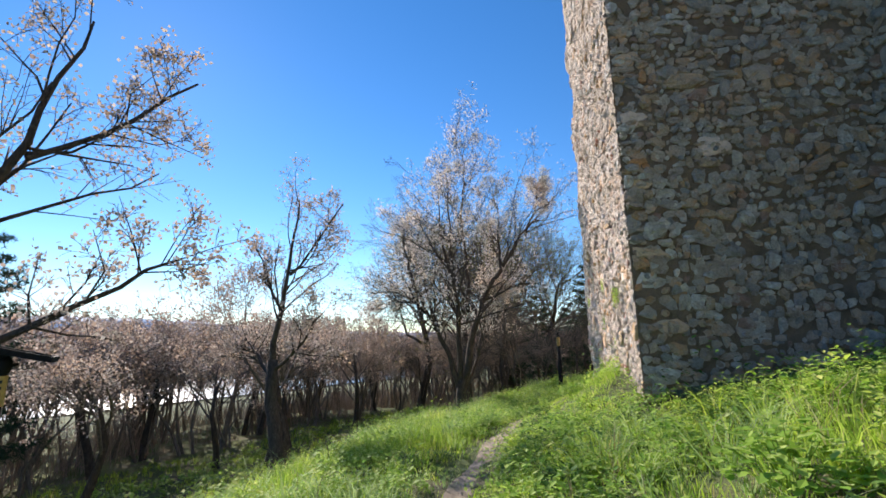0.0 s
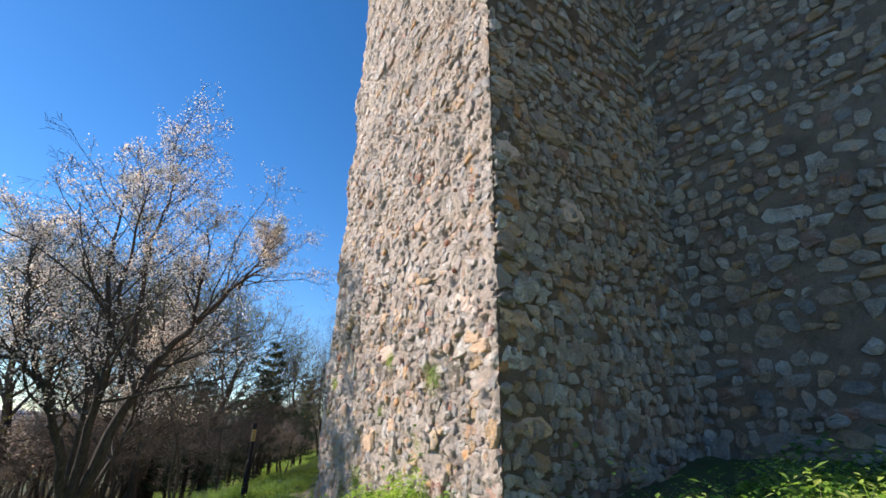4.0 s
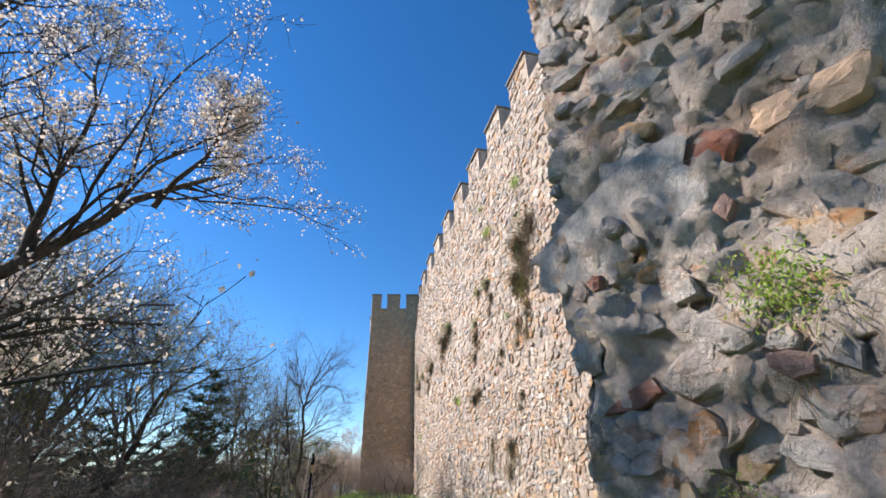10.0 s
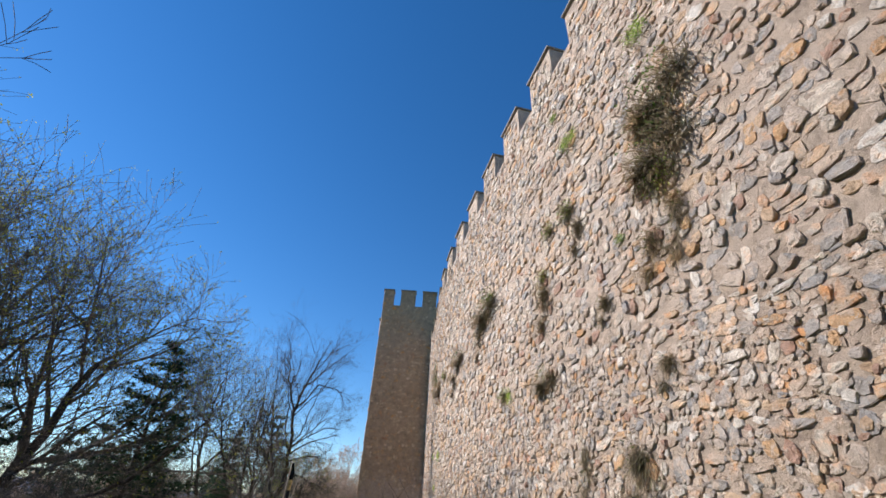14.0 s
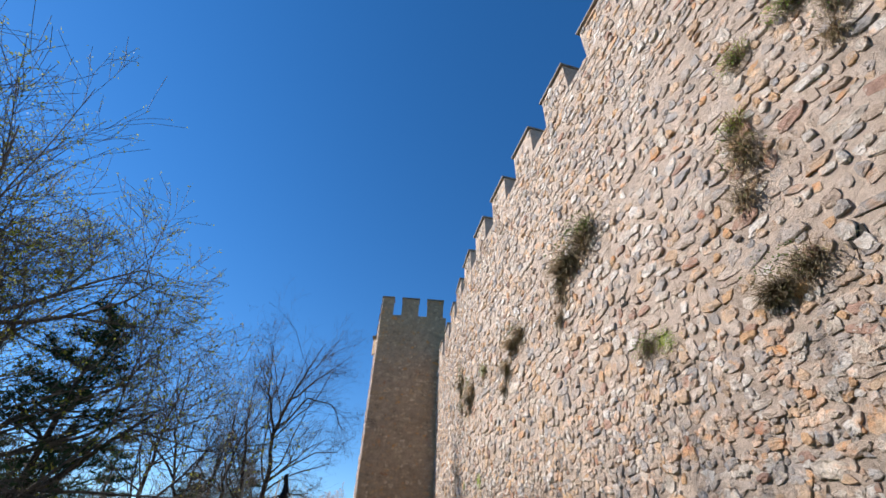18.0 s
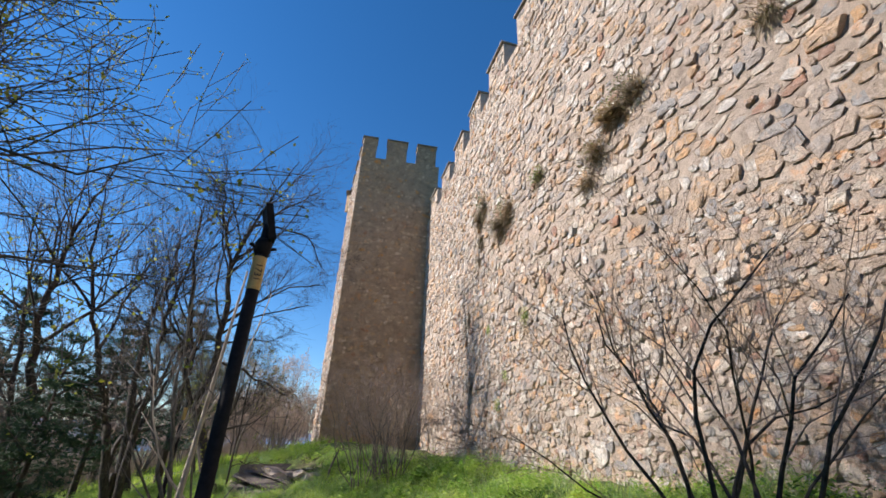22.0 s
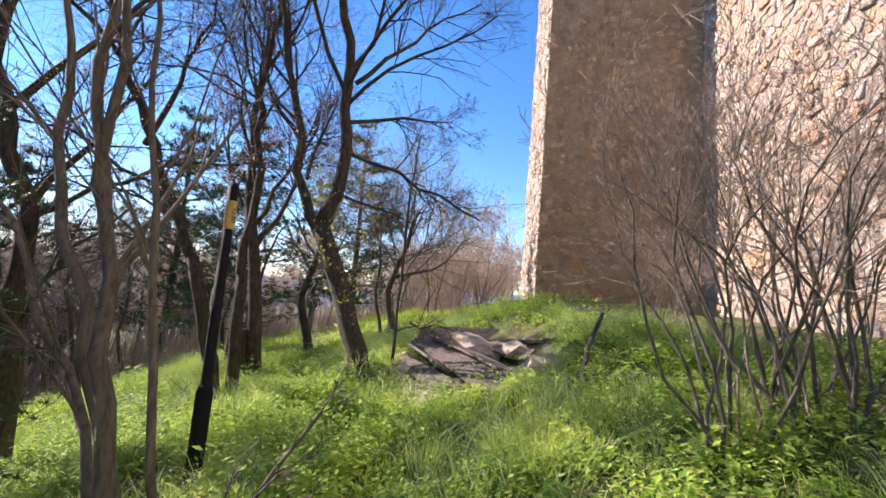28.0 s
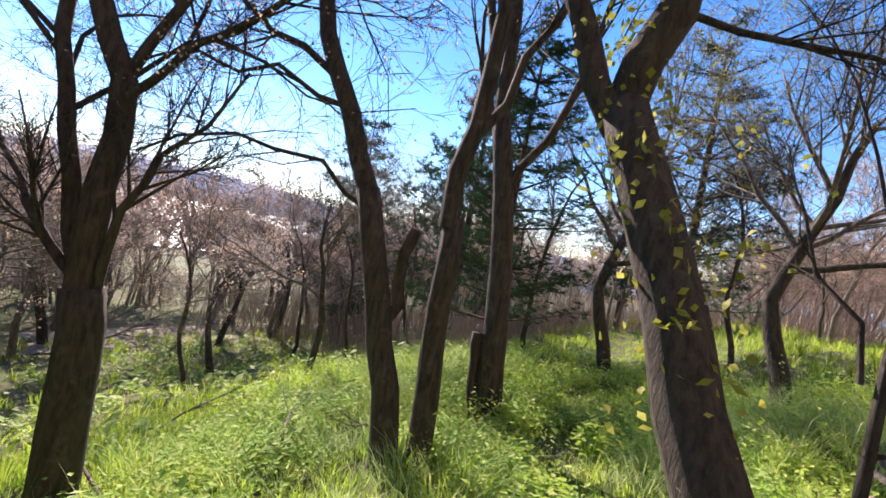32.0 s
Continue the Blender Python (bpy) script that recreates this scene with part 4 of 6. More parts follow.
def upright_tree():
    p = Plant(33, (0, 16, 10, 6), ratio=(0.3, 0.58), gnarl=0.19, up=0.05, thin=0.4, least=0.0016)
    p.limb([(0.05, 0.04, -0.4), (0.0, 0.0, 0.6), (-0.12, -0.08, 1.85), (-0.34, -0.2, 3.0)], 0.14, 0.095, 0)
    p.limb([(-0.05, -0.1, 0.0), (-0.14, -0.16, 0.6), (-0.15, -0.17, 0.9)], 0.09, 0.07, 5)
    for pts, r in (([(-0.34, -0.2, 2.9), (-0.4, -0.24, 3.8), (-0.42, -0.2, 5.0), (-0.3, -0.1, 6.6), (-0.4, 0.0, 8.2)], 0.08), ([(-0.2, -0.12, 2.2), (0.2, 0.1, 3.2), (0.45, 0.3, 4.6), (0.6, 0.4, 5.8)], 0.05), ([(-0.3, -0.18, 2.7), (-0.8, -0.1, 3.6), (-1.1, 0.1, 4.9)], 0.045)):
        p.limb(pts, r, 0.01, 1)
    return finish(p, "upright_tree", BARK, "dark bare tree with a stub beside its foot", "tree", stand(-4.6, 42.98), "bare trees", ("bud", specks([t for t in p.tips if t[0].z > 3], random.Random(36), 4000, 0.02, 0.03), REDBUD))


upright_tree()


def grove_tree():
    p = Plant(37, (0, 16, 10, 6), ratio=(0.3, 0.58), gnarl=0.19, up=0.05, thin=0.4, least=0.0016)
    p.limb([(0.0, 0.0, -0.4), (0.08, 0.03, 0.4), (0.05, 0.02, 1.1), (0.0, 0.0, 1.65)], 0.155, 0.13, 0)
    for pts, r in (([(0.0, 0.0, 1.55), (-0.02, 0.03, 2.35), (-0.05, 0.0, 3.0), (-0.25, -0.15, 3.6), (-0.4, -0.3, 4.8), (-0.5, -0.2, 6.6), (-0.3, 0.0, 8.8)], 0.105), ([(0.0, 0.0, 1.5), (-0.12, -0.1, 2.0), (-0.22, -0.18, 2.6), (-0.34, -0.26, 3.3), (-0.7, -0.4, 4.8), (-1.0, -0.5, 6.6)], 0.07), ([(-0.3, -0.2, 4.0), (0.5, 0.1, 5.2), (1.2, 0.4, 6.6)], 0.05), ([(-0.05, 0.0, 2.9), (0.9, 0.6, 3.7), (1.9, 1.1, 4.0)], 0.035),
                   ([(0.0, 0.0, 1.4), (-0.2, -0.2, 1.9), (-0.44, -0.4, 2.25), (-0.9, -0.7, 2.8)], 0.045), ([(0.05, 0.03, 1.55), (0.16, 0.1, 2.2), (0.3, 0.25, 2.6), (0.75, 0.5, 3.2)], 0.04), ([(-0.1, 0.0, 3.0), (0.3, 0.4, 4.0), (0.5, 0.8, 5.2)], 0.045)):
        p.limb(pts, r, 0.01, 1)
    return finish(p, "grove_tree", BARK, "dark bare tree dividing low into upright limbs", "tree", stand(-5.85, 39.93), "bare trees", ("bud", specks([t for t in p.tips if t[0].z > 3], random.Random(37), 5000, 0.02, 0.03), REDBUD))


grove_tree()
near_plant = bare_tree(41, 8.0, (9, 8, 6, 5), radius=0.062, gnarl=0.17, ratio=(0.45, 0.75), least=0.0016)
near_bare = finish(near_plant, "bare_tree", BARK, "leafless dark tree with fine spreading twigs", "tree", stand(-8.2, 43.2, 40, 0.6), "bare trees", ("bud", specks(near_plant.tips, random.Random(42), 6000, 0.022, 0.03), REDBUD), BARK_GREY)
slim_bare = finish(bare_tree(43, 6.6, (8, 7, 6, 3), lean=0.2, least=0.0016, radius=0.042, trunk_share=0.42, ratio=(0.4, 0.7)), "slim_bare_tree", BARK, "slender leafless tree leaning among the grass", "tree", stand(-13.2, 46.0, 0, 0.85), "bare trees", twig_bark=BARK_GREY)
almond_plant = bare_tree(47, 5.4, (6, 5, 4, 2), lean=0.25, radius=0.075, ratio=(0.5, 0.8), angle=(25, 60), sides=(6, 5, 4, 3, 3, 3), most=5)
almond = finish(almond_plant, "small_almond_tree", BARK, "small crooked almond tree in pale blossom", "tree", stand(-9.4, 13.2, 200), "flowering trees",
                ("blossom", specks([t for t in almond_plant.tips if t[0].z > 1.6], random.Random(8), 3600, 0.06, 0.07), BLOSSOM_DULL), BARK_GREY)
bud_plant = bare_tree(53, 10.4, (11, 8, 6, 4), lean=0.08, radius=0.1, trunk_share=0.3, angle=(22, 60), ratio=(0.5, 0.82), up=0.06, least=0.002)
bud_tree = finish(bud_plant, "budding_tree", BARK, "tall tree with yellow-green spring buds on upright twigs", "tree", stand(-7.9, 31.4, 0, 1.2), "budding trees", ("foliage", specks(bud_plant.tips, random.Random(9), 11000, 0.026, 0.03, 1.7), BUD), BARK_GREY)
far_plant = bare_tree(59, 7.0, (7, 5, 5), lean=0.15, radius=0.065, gnarl=0.17, ratio=(0.5, 0.8), sides=(5, 4, 3, 3, 3, 3), least=0.005, most=4)
far_bare = finish(far_plant, "wood_tree", BARK_PALE, "leafless grey-brown tree of the wood below the wall", "tree", stand(-14, 30, 0), "wood trees", ("foliage", specks(far_plant.tips, random.Random(10), 1500, 0.07, 0.08), REDBUD), TWIG_RED)
far_plant2 = bare_tree(61, 5.4, (6, 5, 3), lean=0.25, radius=0.05, gnarl=0.2, ratio=(0.5, 0.85), stems=3, trunk_share=0.38, sides=(5, 4, 3, 3, 3, 3), least=0.005, most=4)
far_bush = finish(far_plant2, "thicket_tree", BARK_PALE, "many-stemmed leafless tree of the thicket", "tree", stand(-15, 22, 0), "wood trees", ("foliage", specks(far_plant2.tips, random.Random(12), 1300, 0.08, 0.08), REDBUD), TWIG_RED)

lite_plant = bare_tree(67, 5.6, (5, 4, 3), lean=0.25, radius=0.05, gnarl=0.2, ratio=(0.5, 0.85), stems=3, trunk_share=0.38, sides=(4, 3, 3, 3, 3, 3), least=0.008, most=3)
lite_bush = finish(lite_plant, "thicket_tree", BARK_PALE, "grey-brown leafless tree of the far thicket", "tree", stand(-22, 24, 0), "wood trees", ("foliage", specks(lite_plant.tips, random.Random(13), 800, 0.1, 0.1), REDBUD), TWIG_RED)


def pine(seed, height):
    r = random.Random(seed)
    w, leafy = Build(), Build()
    w.tube([(0, 0, -0.3), (0.05, 0, height * 0.4), (0, 0.05, height * 0.97)], [0.17, 0.1, 0.015], 7)
    boughs = Build()
    z = height * 0.16
    while z < height * 0.97:
        reach = (1 - z / height) ** 0.75 * height * 0.32 + 0.25
        for k in range(r.randint(4, 6)):
            a = r.uniform(0, 2 * math.pi)
            ln = reach * r.uniform(0.6, 1.1)
            pts = [Vector((0, 0, z))]
            d = Vector((math.cos(a), math.sin(a), r.uniform(-0.05, 0.35)))
            for q in range(4):
                d = d + Vector((r.gauss(0, 0.08), r.gauss(0, 0.08), 0.06))
                pts.append(pts[-1] + d.normalized() * ln / 4)
            boughs.tube(pts, [0.035, 0.028, 0.02, 0.013, 0.006], 4)
            for q in range(int(15 * ln + 7)):
                f = r.uniform(0.3, 1.0) * 4
                i = min(int(f), 3)
                c = pts[i].lerp(pts[i + 1], f - i) + Vector((r.gauss(0, 0.16), r.gauss(0, 0.16), r.gauss(0, 0.09) + 0.03)) * (0.6 + ln * 0.3)
                for t in range(15):
                    n = Vector((r.gauss(0, 1), r.gauss(0, 1), r.gauss(0.35, 0.8))).normalized()
                    e = n.orthogonal().normalized() * 0.011
                    tip = c + n * r.uniform(0.12, 0.22)
                    leafy.add([tuple(c - e), tuple(c + e), tuple(tip)], [(0, 1, 2)])
        z += height * r.uniform(0.045, 0.075)
    return w, boughs, leafy


def make_pine(seed, height, m):
    w, boughs, leafy = pine(seed, height)
    base = tagged(put("pine_tree", None, None, m), "dark green pine tree with open layered boughs", "tree", "pines")
    put("trunk", w.mesh("trunk", BARK, True), base)
    put("bough", boughs.mesh("bough", BARK, True), base)
    tagged(put("foliage", leafy.mesh("foliage", NEEDLE), base), kind="stuff")
    return base


pine_a = make_pine(71, 9.0, stand(-10.8, 49.5))
for x, y, turn, size in ((-4.7, 49.3, 80, 0.82), (-15.5, 49, 140, 0.95), (-6.1, 33.1, 200, 0.84), (-8.6, 30.6, 20, 0.72), (-7.2, 35.4, 290, 0.6), (-11.5, 34.0, 70, 0.85), (-5.0, 38.2, 10, 0.45), (-8.4, 36.0, 30, 0.7), (-6.0, 44.8, 250, 0.62), (-18, 60, 20, 1.0), (-15, 7.5, 60, 0.85), (-9, 58, 300, 0.9)):
    copy_thing(pine_a, stand(x, y, turn, size))

# trees whose trunks show
for src, x, y, turn, size in ((near_bare, -12.6, 46.4, 120, 0.62), (slim_bare, -9.0, 44.6, 40, 0.75), (near_bare, -9.6, 40.6, 250, 0.8), (slim_bare, -10.6, 42.4, 90, 0.8),
                              (near_bare, -4.2, 19.4, 60, 0.72), (slim_bare, -3.9, 18.6, 20, 0.6), (near_bare, -4.2, 24.6, 310, 0.75), (slim_bare, -3.4, 27.0, 200, 0.48), (slim_bare, -5.4, 28.6, 100, 0.65),
                              (bud_tree, -8.4, 26.4, 100, 0.8), (near_bare, -8.6, 33.5, 200, 0.95), (slim_bare, -3.4, 48.0, 30, 0.9), (near_bare, -2.5, 53.0, 70, 0.8), (bud_tree, -5.2, 47.5, 40, 0.6), (bud_tree, -2.5, 44.9, 10, 0.42), (near_bare, -7.6, 47.6, 190, 1.0), (slim_bare, -10.4, 47.6, 80, 1.0), (slim_bare, -6.6, 47.0, 140, 1.0),
                              (slim_bare, -7.5, 21.0, 0, 1.75), (near_bare, -6.4, 36.4, 20, 1.05), (near_bare, -7.9, 38.4, 260, 1.15), (near_bare, -5.6, 26.4, 75, 0.9), (slim_bare, -6.0, 33.0, 170, 1.0), (near_bare, -10.5, 37.0, 310, 1.2), (bud_tree, -9.6, 27.5, 200, 0.85)):
    copy_thing(src, stand(x, y, turn, size))
for x, y, turn, size in ((-11.5, 15.5, 30, 1.0), (-14.2, 10.5, 110, 1.05), (-9.0, 8.6, 260, 0.8), (-17.0, 17.0, 300, 0.9), (-20.0, 12.0, 80, 1.0), (-13.0, 20.0, 170, 0.95), (-22.0, 21.0, 220, 1.0), (-12.2, 43.5, 60, 0.72),
                         (-13.2, 39.5, 120, 0.8), (-15.5, 42.0, 190, 0.75), (-15.8, 45.0, 280, 0.8), (-14.4, 48.5, 20, 0.85), (-16.0, 38.0, 330, 0.8), (-17.5, 26.0, 40, 0.9), (-26.0, 16.0, 10, 1.0), (-12.0, 5.0, 75, 0.9), (-11.8, 13.0, 145, 0.8), (-4.9, 33.4, 60, 0.55), (-6.2, 35.2, 150, 0.7), (-7.4, 28.0, 250, 0.7), (-4.5, 31.0, 10, 0.5), (-5.4, 30.0, 110, 0.6)):
    copy_thing(almond, stand(x, y, turn, size))
# taller trees on the slope below, which close the view under the crowns
sr = random.Random(78)
for k in range(11):
    copy_thing(sr.choice([near_bare, near_bare, bud_tree]), stand(-9.5 - 6.5 * sr.random(), 24.5 + 7 * (k + sr.random()) / 11, sr.uniform(0, 360), sr.uniform(0.9, 1.2)))
wr = random.Random(77)
for k in range(165):
    y = -8 + 54 * (k + wr.random()) / 165
    u = 9.2 + 22 * wr.random() ** 1.6 + (9.0 if y > 36 else 5.0 if 4 < y < 27 else 0)
    src = wr.choice([far_bare, far_bush, far_bush, far_bush] if u < 15 else [lite_bush]) if wr.random() < 0.85 else almond
    copy_thing(src, stand(float(path_x(y)) - u, y, wr.uniform(0, 360), wr.uniform(0.85, 1.2)))
for k in range(34):
    y = 4 + 24 * (k + wr.random()) / 34
    copy_thing(wr.choice([lite_bush, almond, far_bush]), stand(float(path_x(y)) - 17 - 12 * wr.random(), y, wr.uniform(0, 360), wr.uniform(0.9, 1.25)))
for k in range(75):
    y = 47 + 42 * (k + wr.random()) / 75
    edge = -1.0 if y < 52 else 0.6 + (y - 52) * 0.06
    x = edge - 26 * wr.random() ** 1.3 - (1.5 if y < 56 else 0)
    if y < 54 and x > -8:
        continue
    copy_thing(wr.choice([far_bare, far_bush, far_bush] if y < 62 else [lite_bush]), stand(x, y, wr.uniform(0, 360), wr.uniform(0.7, 1.0)))

for k in range(48):
    y = 35 + 24 * (k + wr.random()) / 48
    copy_thing(wr.choice([almond, almond, lite_bush, far_bare]), stand(-15.5 - 12 * wr.random(), y, wr.uniform(0, 360), wr.uniform(0.75, 1.1)))

for k in range(26):
    copy_thing(wr.choice([far_bush, far_bush, far_bare]), stand(-11.5 - 6.5 * wr.random(), 49 + 10 * (k + wr.random()) / 26, wr.uniform(0, 360), wr.uniform(0.7, 1.0)))

for k in range(16):
    y = 56.5 + 16 * (k + wr.random()) / 16
    copy_thing(wr.choice([far_bush, far_bare, far_bush]), stand(0.3 - 5.5 * wr.random(), y, wr.uniform(0, 360), wr.uniform(0.65, 0.9)))

for k in range(12):
    copy_thing(lite_bush, stand(-3 + 6.5 * wr.random(), 66 + 22 * (k + wr.random()) / 12, wr.uniform(0, 360), wr.uniform(0.7, 0.95)))


def undergrowth(n, seed):
    """Bare brushwood that closes the wood near the ground: thin bent rods in clumps."""
    rs = np.random.RandomState(seed)
    per = 14
    y0 = -12 + 92 * rs.rand(n // per)
    u0 = 10.5 + 26 * rs.rand(n // per) ** 1.4 + np.where(y0 < 27, 5.0, 0) + np.where((y0 > 33) & (y0 < 46), 14.0, 0)
    stay = (y0 > 27) | (rs.rand(len(y0)) < 0.45)
    y0, u0 = y0[stay], u0[stay]
    x0 = np.where(y0 < 46, path_x(y0) - u0 - np.clip((y0 - 30) / 6, 0, 2), np.minimum(-1.5, 0.5 + (y0 - 56) * 0.05) - (u0 - 10.5) - np.where(y0 < 57, 7, 0))
    x, y = np.repeat(x0, per) + rs.randn(len(x0) * per) * 0.45, np.repeat(y0, per) + rs.randn(len(x0) * per) * 0.45
    m = len(x)
    h = np.repeat(0.8 + 1.7 * rs.rand(len(x0)), per) * (0.5 + 0.7 * rs.rand(m))
    base = np.stack([x, y, ground_z(x, y) - 0.05], 1)
    a = rs.rand(m) * 6.283
    side = np.stack([np.cos(a), np.sin(a), 0 * a], 1) * (0.006 + 0.008 * rs.rand(m))[:, None]
    bend = np.stack([rs.randn(m) * 0.25, rs.randn(m) * 0.25, np.ones(m)], 1) * h[:, None]
    top = base + bend + np.stack([rs.randn(m) * 0.2, rs.randn(m) * 0.2, 0 * a], 1) * h[:, None] * 0.5
    mid = base + bend * 0.5
    v = np.stack([base - side, base + side, mid + side * 0.7, mid - side * 0.7, top], 1).reshape(-1, 3)
    i = np.arange(m)[:, None] * 5
    f = np.concatenate([i + [0, 1, 2], i + [0, 2, 3], i + [3, 2, 4]], 1).reshape(-1, 3)
    me = bpy.data.meshes.new("undergrowth")
    me.from_pydata(v, [], f)
    me.materials.append(TWIG_RED)
    tagged(put("undergrowth", me), "dense leafless brushwood under the wood's trees", "shrubs", kind="stuff")


undergrowth(44000, 88)


# shrubs by the wall
def shrub(seed, height, stems, spread, bark, kids=(6, 5, 3), radius=0.018):
    p = Plant(seed, kids, ratio=(0.35, 0.6), angle=(16, 46), gnarl=0.2, up=0.05, sides=(5, 4, 3, 3, 3, 3), thick=0.013, taper=0.25, least=0.0018)
    for s in range(stems):
        a = p.r.uniform(0, 6.3)
        t = p.r.uniform(0.05, spread)
        p.branch(Vector((0.12 * math.cos(a), 0.12 * math.sin(a), 0)) * p.r.uniform(0.3, 1.5), Vector((math.cos(a) * t, math.sin(a) * t, 1)).normalized(), height * p.r.uniform(0.55, 0.85), radius * p.r.uniform(0.7, 1.2), 0)
    return p


wall_shrub = finish(shrub(81, 3.4, 7, 0.6, BARK), "bare_shrub", BARK, "dark leafless many-stemmed shrub at the foot of the wall", "shrub", stand(1.45, 30.85, 0, 0.95, 0.85), "bare shrubs", twig_bark=TWIG_RED)
copy_thing(wall_shrub, stand(1.15, 30.2, 100, 0.95, 0.95))
thin_shrub = finish(shrub(83, 3.3, 8, 0.5, BARK_PALE, (6, 5, 3), 0.014), "thin_shrub", BARK_PALE, "thin reddish leafless shrub before the tower", "shrub", stand(1.2, 38.5), "bare shrubs", twig_bark=TWIG_RED)
for x, y, turn, size in ((0.55, 38.2, 60, 0.95), (0.75, 38.45, 200, 0.85), (1.3, 38.35, 130, 1.0), (1.12, 38.2, 10, 1.0), (1.5, 41.6, 200, 0.5), (2.4, 42.8, 250, 0.6), (2.9, 43.8, 20, 0.7), (2.6, 39.8, 10, 0.6), (2.9, 16.5, 60, 0.7)):
    copy_thing(thin_shrub, stand(x, y, turn, size))


def path_tree():
    """The young tree with several stems that the path passes."""
    p = Plant(87, (0, 7, 6, 4), ratio=(0.24, 0.45), angle=(20, 50), gnarl=0.14, up=0.06, thin=0.45)
    for pts, r in (([(0, 0, -0.2), (-0.2, 0.02, 0.9), (-0.5, 0.05, 2.1), (-0.75, 0.1, 4.6)], 0.05), ([(0.05, 0.06, -0.2), (-0.35, 0.1, 0.8), (-0.8, 0.15, 2.0), (-1.3, 0.3, 4.4)], 0.042), ([(0.1, -0.1, -0.2), (0.1, -0.12, 0.8), (-0.15, -0.1, 2.2), (-0.3, 0.0, 3.6)], 0.024),
                   ([(-0.1, 0.1, -0.2), (-0.5, 0.2, 0.7), (-1.1, 0.3, 1.5), (-1.7, 0.4, 2.6)], 0.03), ([(0.1, 0.1, -0.2), (0.4, 0.2, 0.4), (0.75, 0.3, 0.9)], 0.02), ([(-0.5, 0.05, 2.0), (-0.45, 0.0, 3.0), (-0.4, 0.0, 4.2)], 0.028)):
        p.limb(pts, r, 0.01, 1)
    return finish(p, "many_stemmed_tree", BARK_PALE, "young many-stemmed leafless tree beside the path", "tree", stand(-2.52, 37.55), "bare shrubs")


path_tree()


def sapling():
    p = Plant(91, (0, 5, 3), ratio=(0.2, 0.4), angle=(25, 50), gnarl=0.1, up=0.06, sides=(6, 5, 4, 3, 3, 3), thick=0.02)
    p.wood.tube([(0.03, 0, -0.1), (0.02, 0.0, 0.25), (0.0, 0.01, 0.5), (-0.01, 0.0, 0.8), (0.0, -0.01, 1.1), (0.02, 0.0, 1.5), (0.04, 0.01, 2.0), (0.1, 0.05, 3.4)], [0.036, 0.034, 0.032, 0.029, 0.029, 0.024, 0.02, 0.01], 10)
    p.limb([(0.05, 0.02, 1.15), (-0.25, 0.05, 1.5), (-0.5, 0.1, 2.2)], 0.014, 0.005, 1)
    p.limb([(0.08, 0.04, 1.9), (0.3, 0.1, 2.5), (0.4, 0.1, 3.2)], 0.012, 0.005, 1)
    p.limb([(0.01, 0, 0.25), (0.35, 0.1, 0.55)], 0.014, 0.006, 5)
    p.limb([(0.01, 0, 0.5), (-0.3, -0.1, 0.95)], 0.012, 0.005, 5)
    return finish(p, "sapling", BARK_LIGHT, "thin pale leafless sapling beside the path", "tree", stand(-2.11, 33.3), "saplings")


sapling()


def young_tree():
    """The slim young tree that stands beside the forked one."""
    p = Plant(93, (0, 6, 5, 3), ratio=(0.25, 0.5), angle=(25, 55), gnarl=0.16, up=0.04, sides=(6, 5, 4, 3, 3, 3), thick=0.015, least=0.0016)
    p.limb([(0, 0, -0.3), (0.0, 0.02, 0.6), (0.05, 0.0, 1.3), (0.0, 0.05, 2.3), (0.1, 0.1, 3.6)], 0.03, 0.01, 1)
    for pts in ([(0.0, 0.02, 0.55), (0.3, 0.1, 0.75), (0.55, 0.2, 1.3)], [(0.2, 0.06, 0.7), (0.6, 0.1, 0.72), (1.0, 0.2, 0.65)], [(0.03, 0.0, 1.2), (0.3, 0.2, 1.9), (0.4, 0.3, 2.6)], [(0.0, 0.02, 0.9), (-0.3, 0.1, 1.3), (-0.5, 0.3, 1.9)]):
        p.limb(pts, 0.014, 0.005, 1)
    return finish(p, "young_tree", BARK, "slim young tree with forking twigs and first green buds", "tree", stand(-2.05, 41.9), "saplings", ("foliage", specks(p.tips, random.Random(94), 260, 0.03, 0.03, 1.6), BUD))


young_tree()


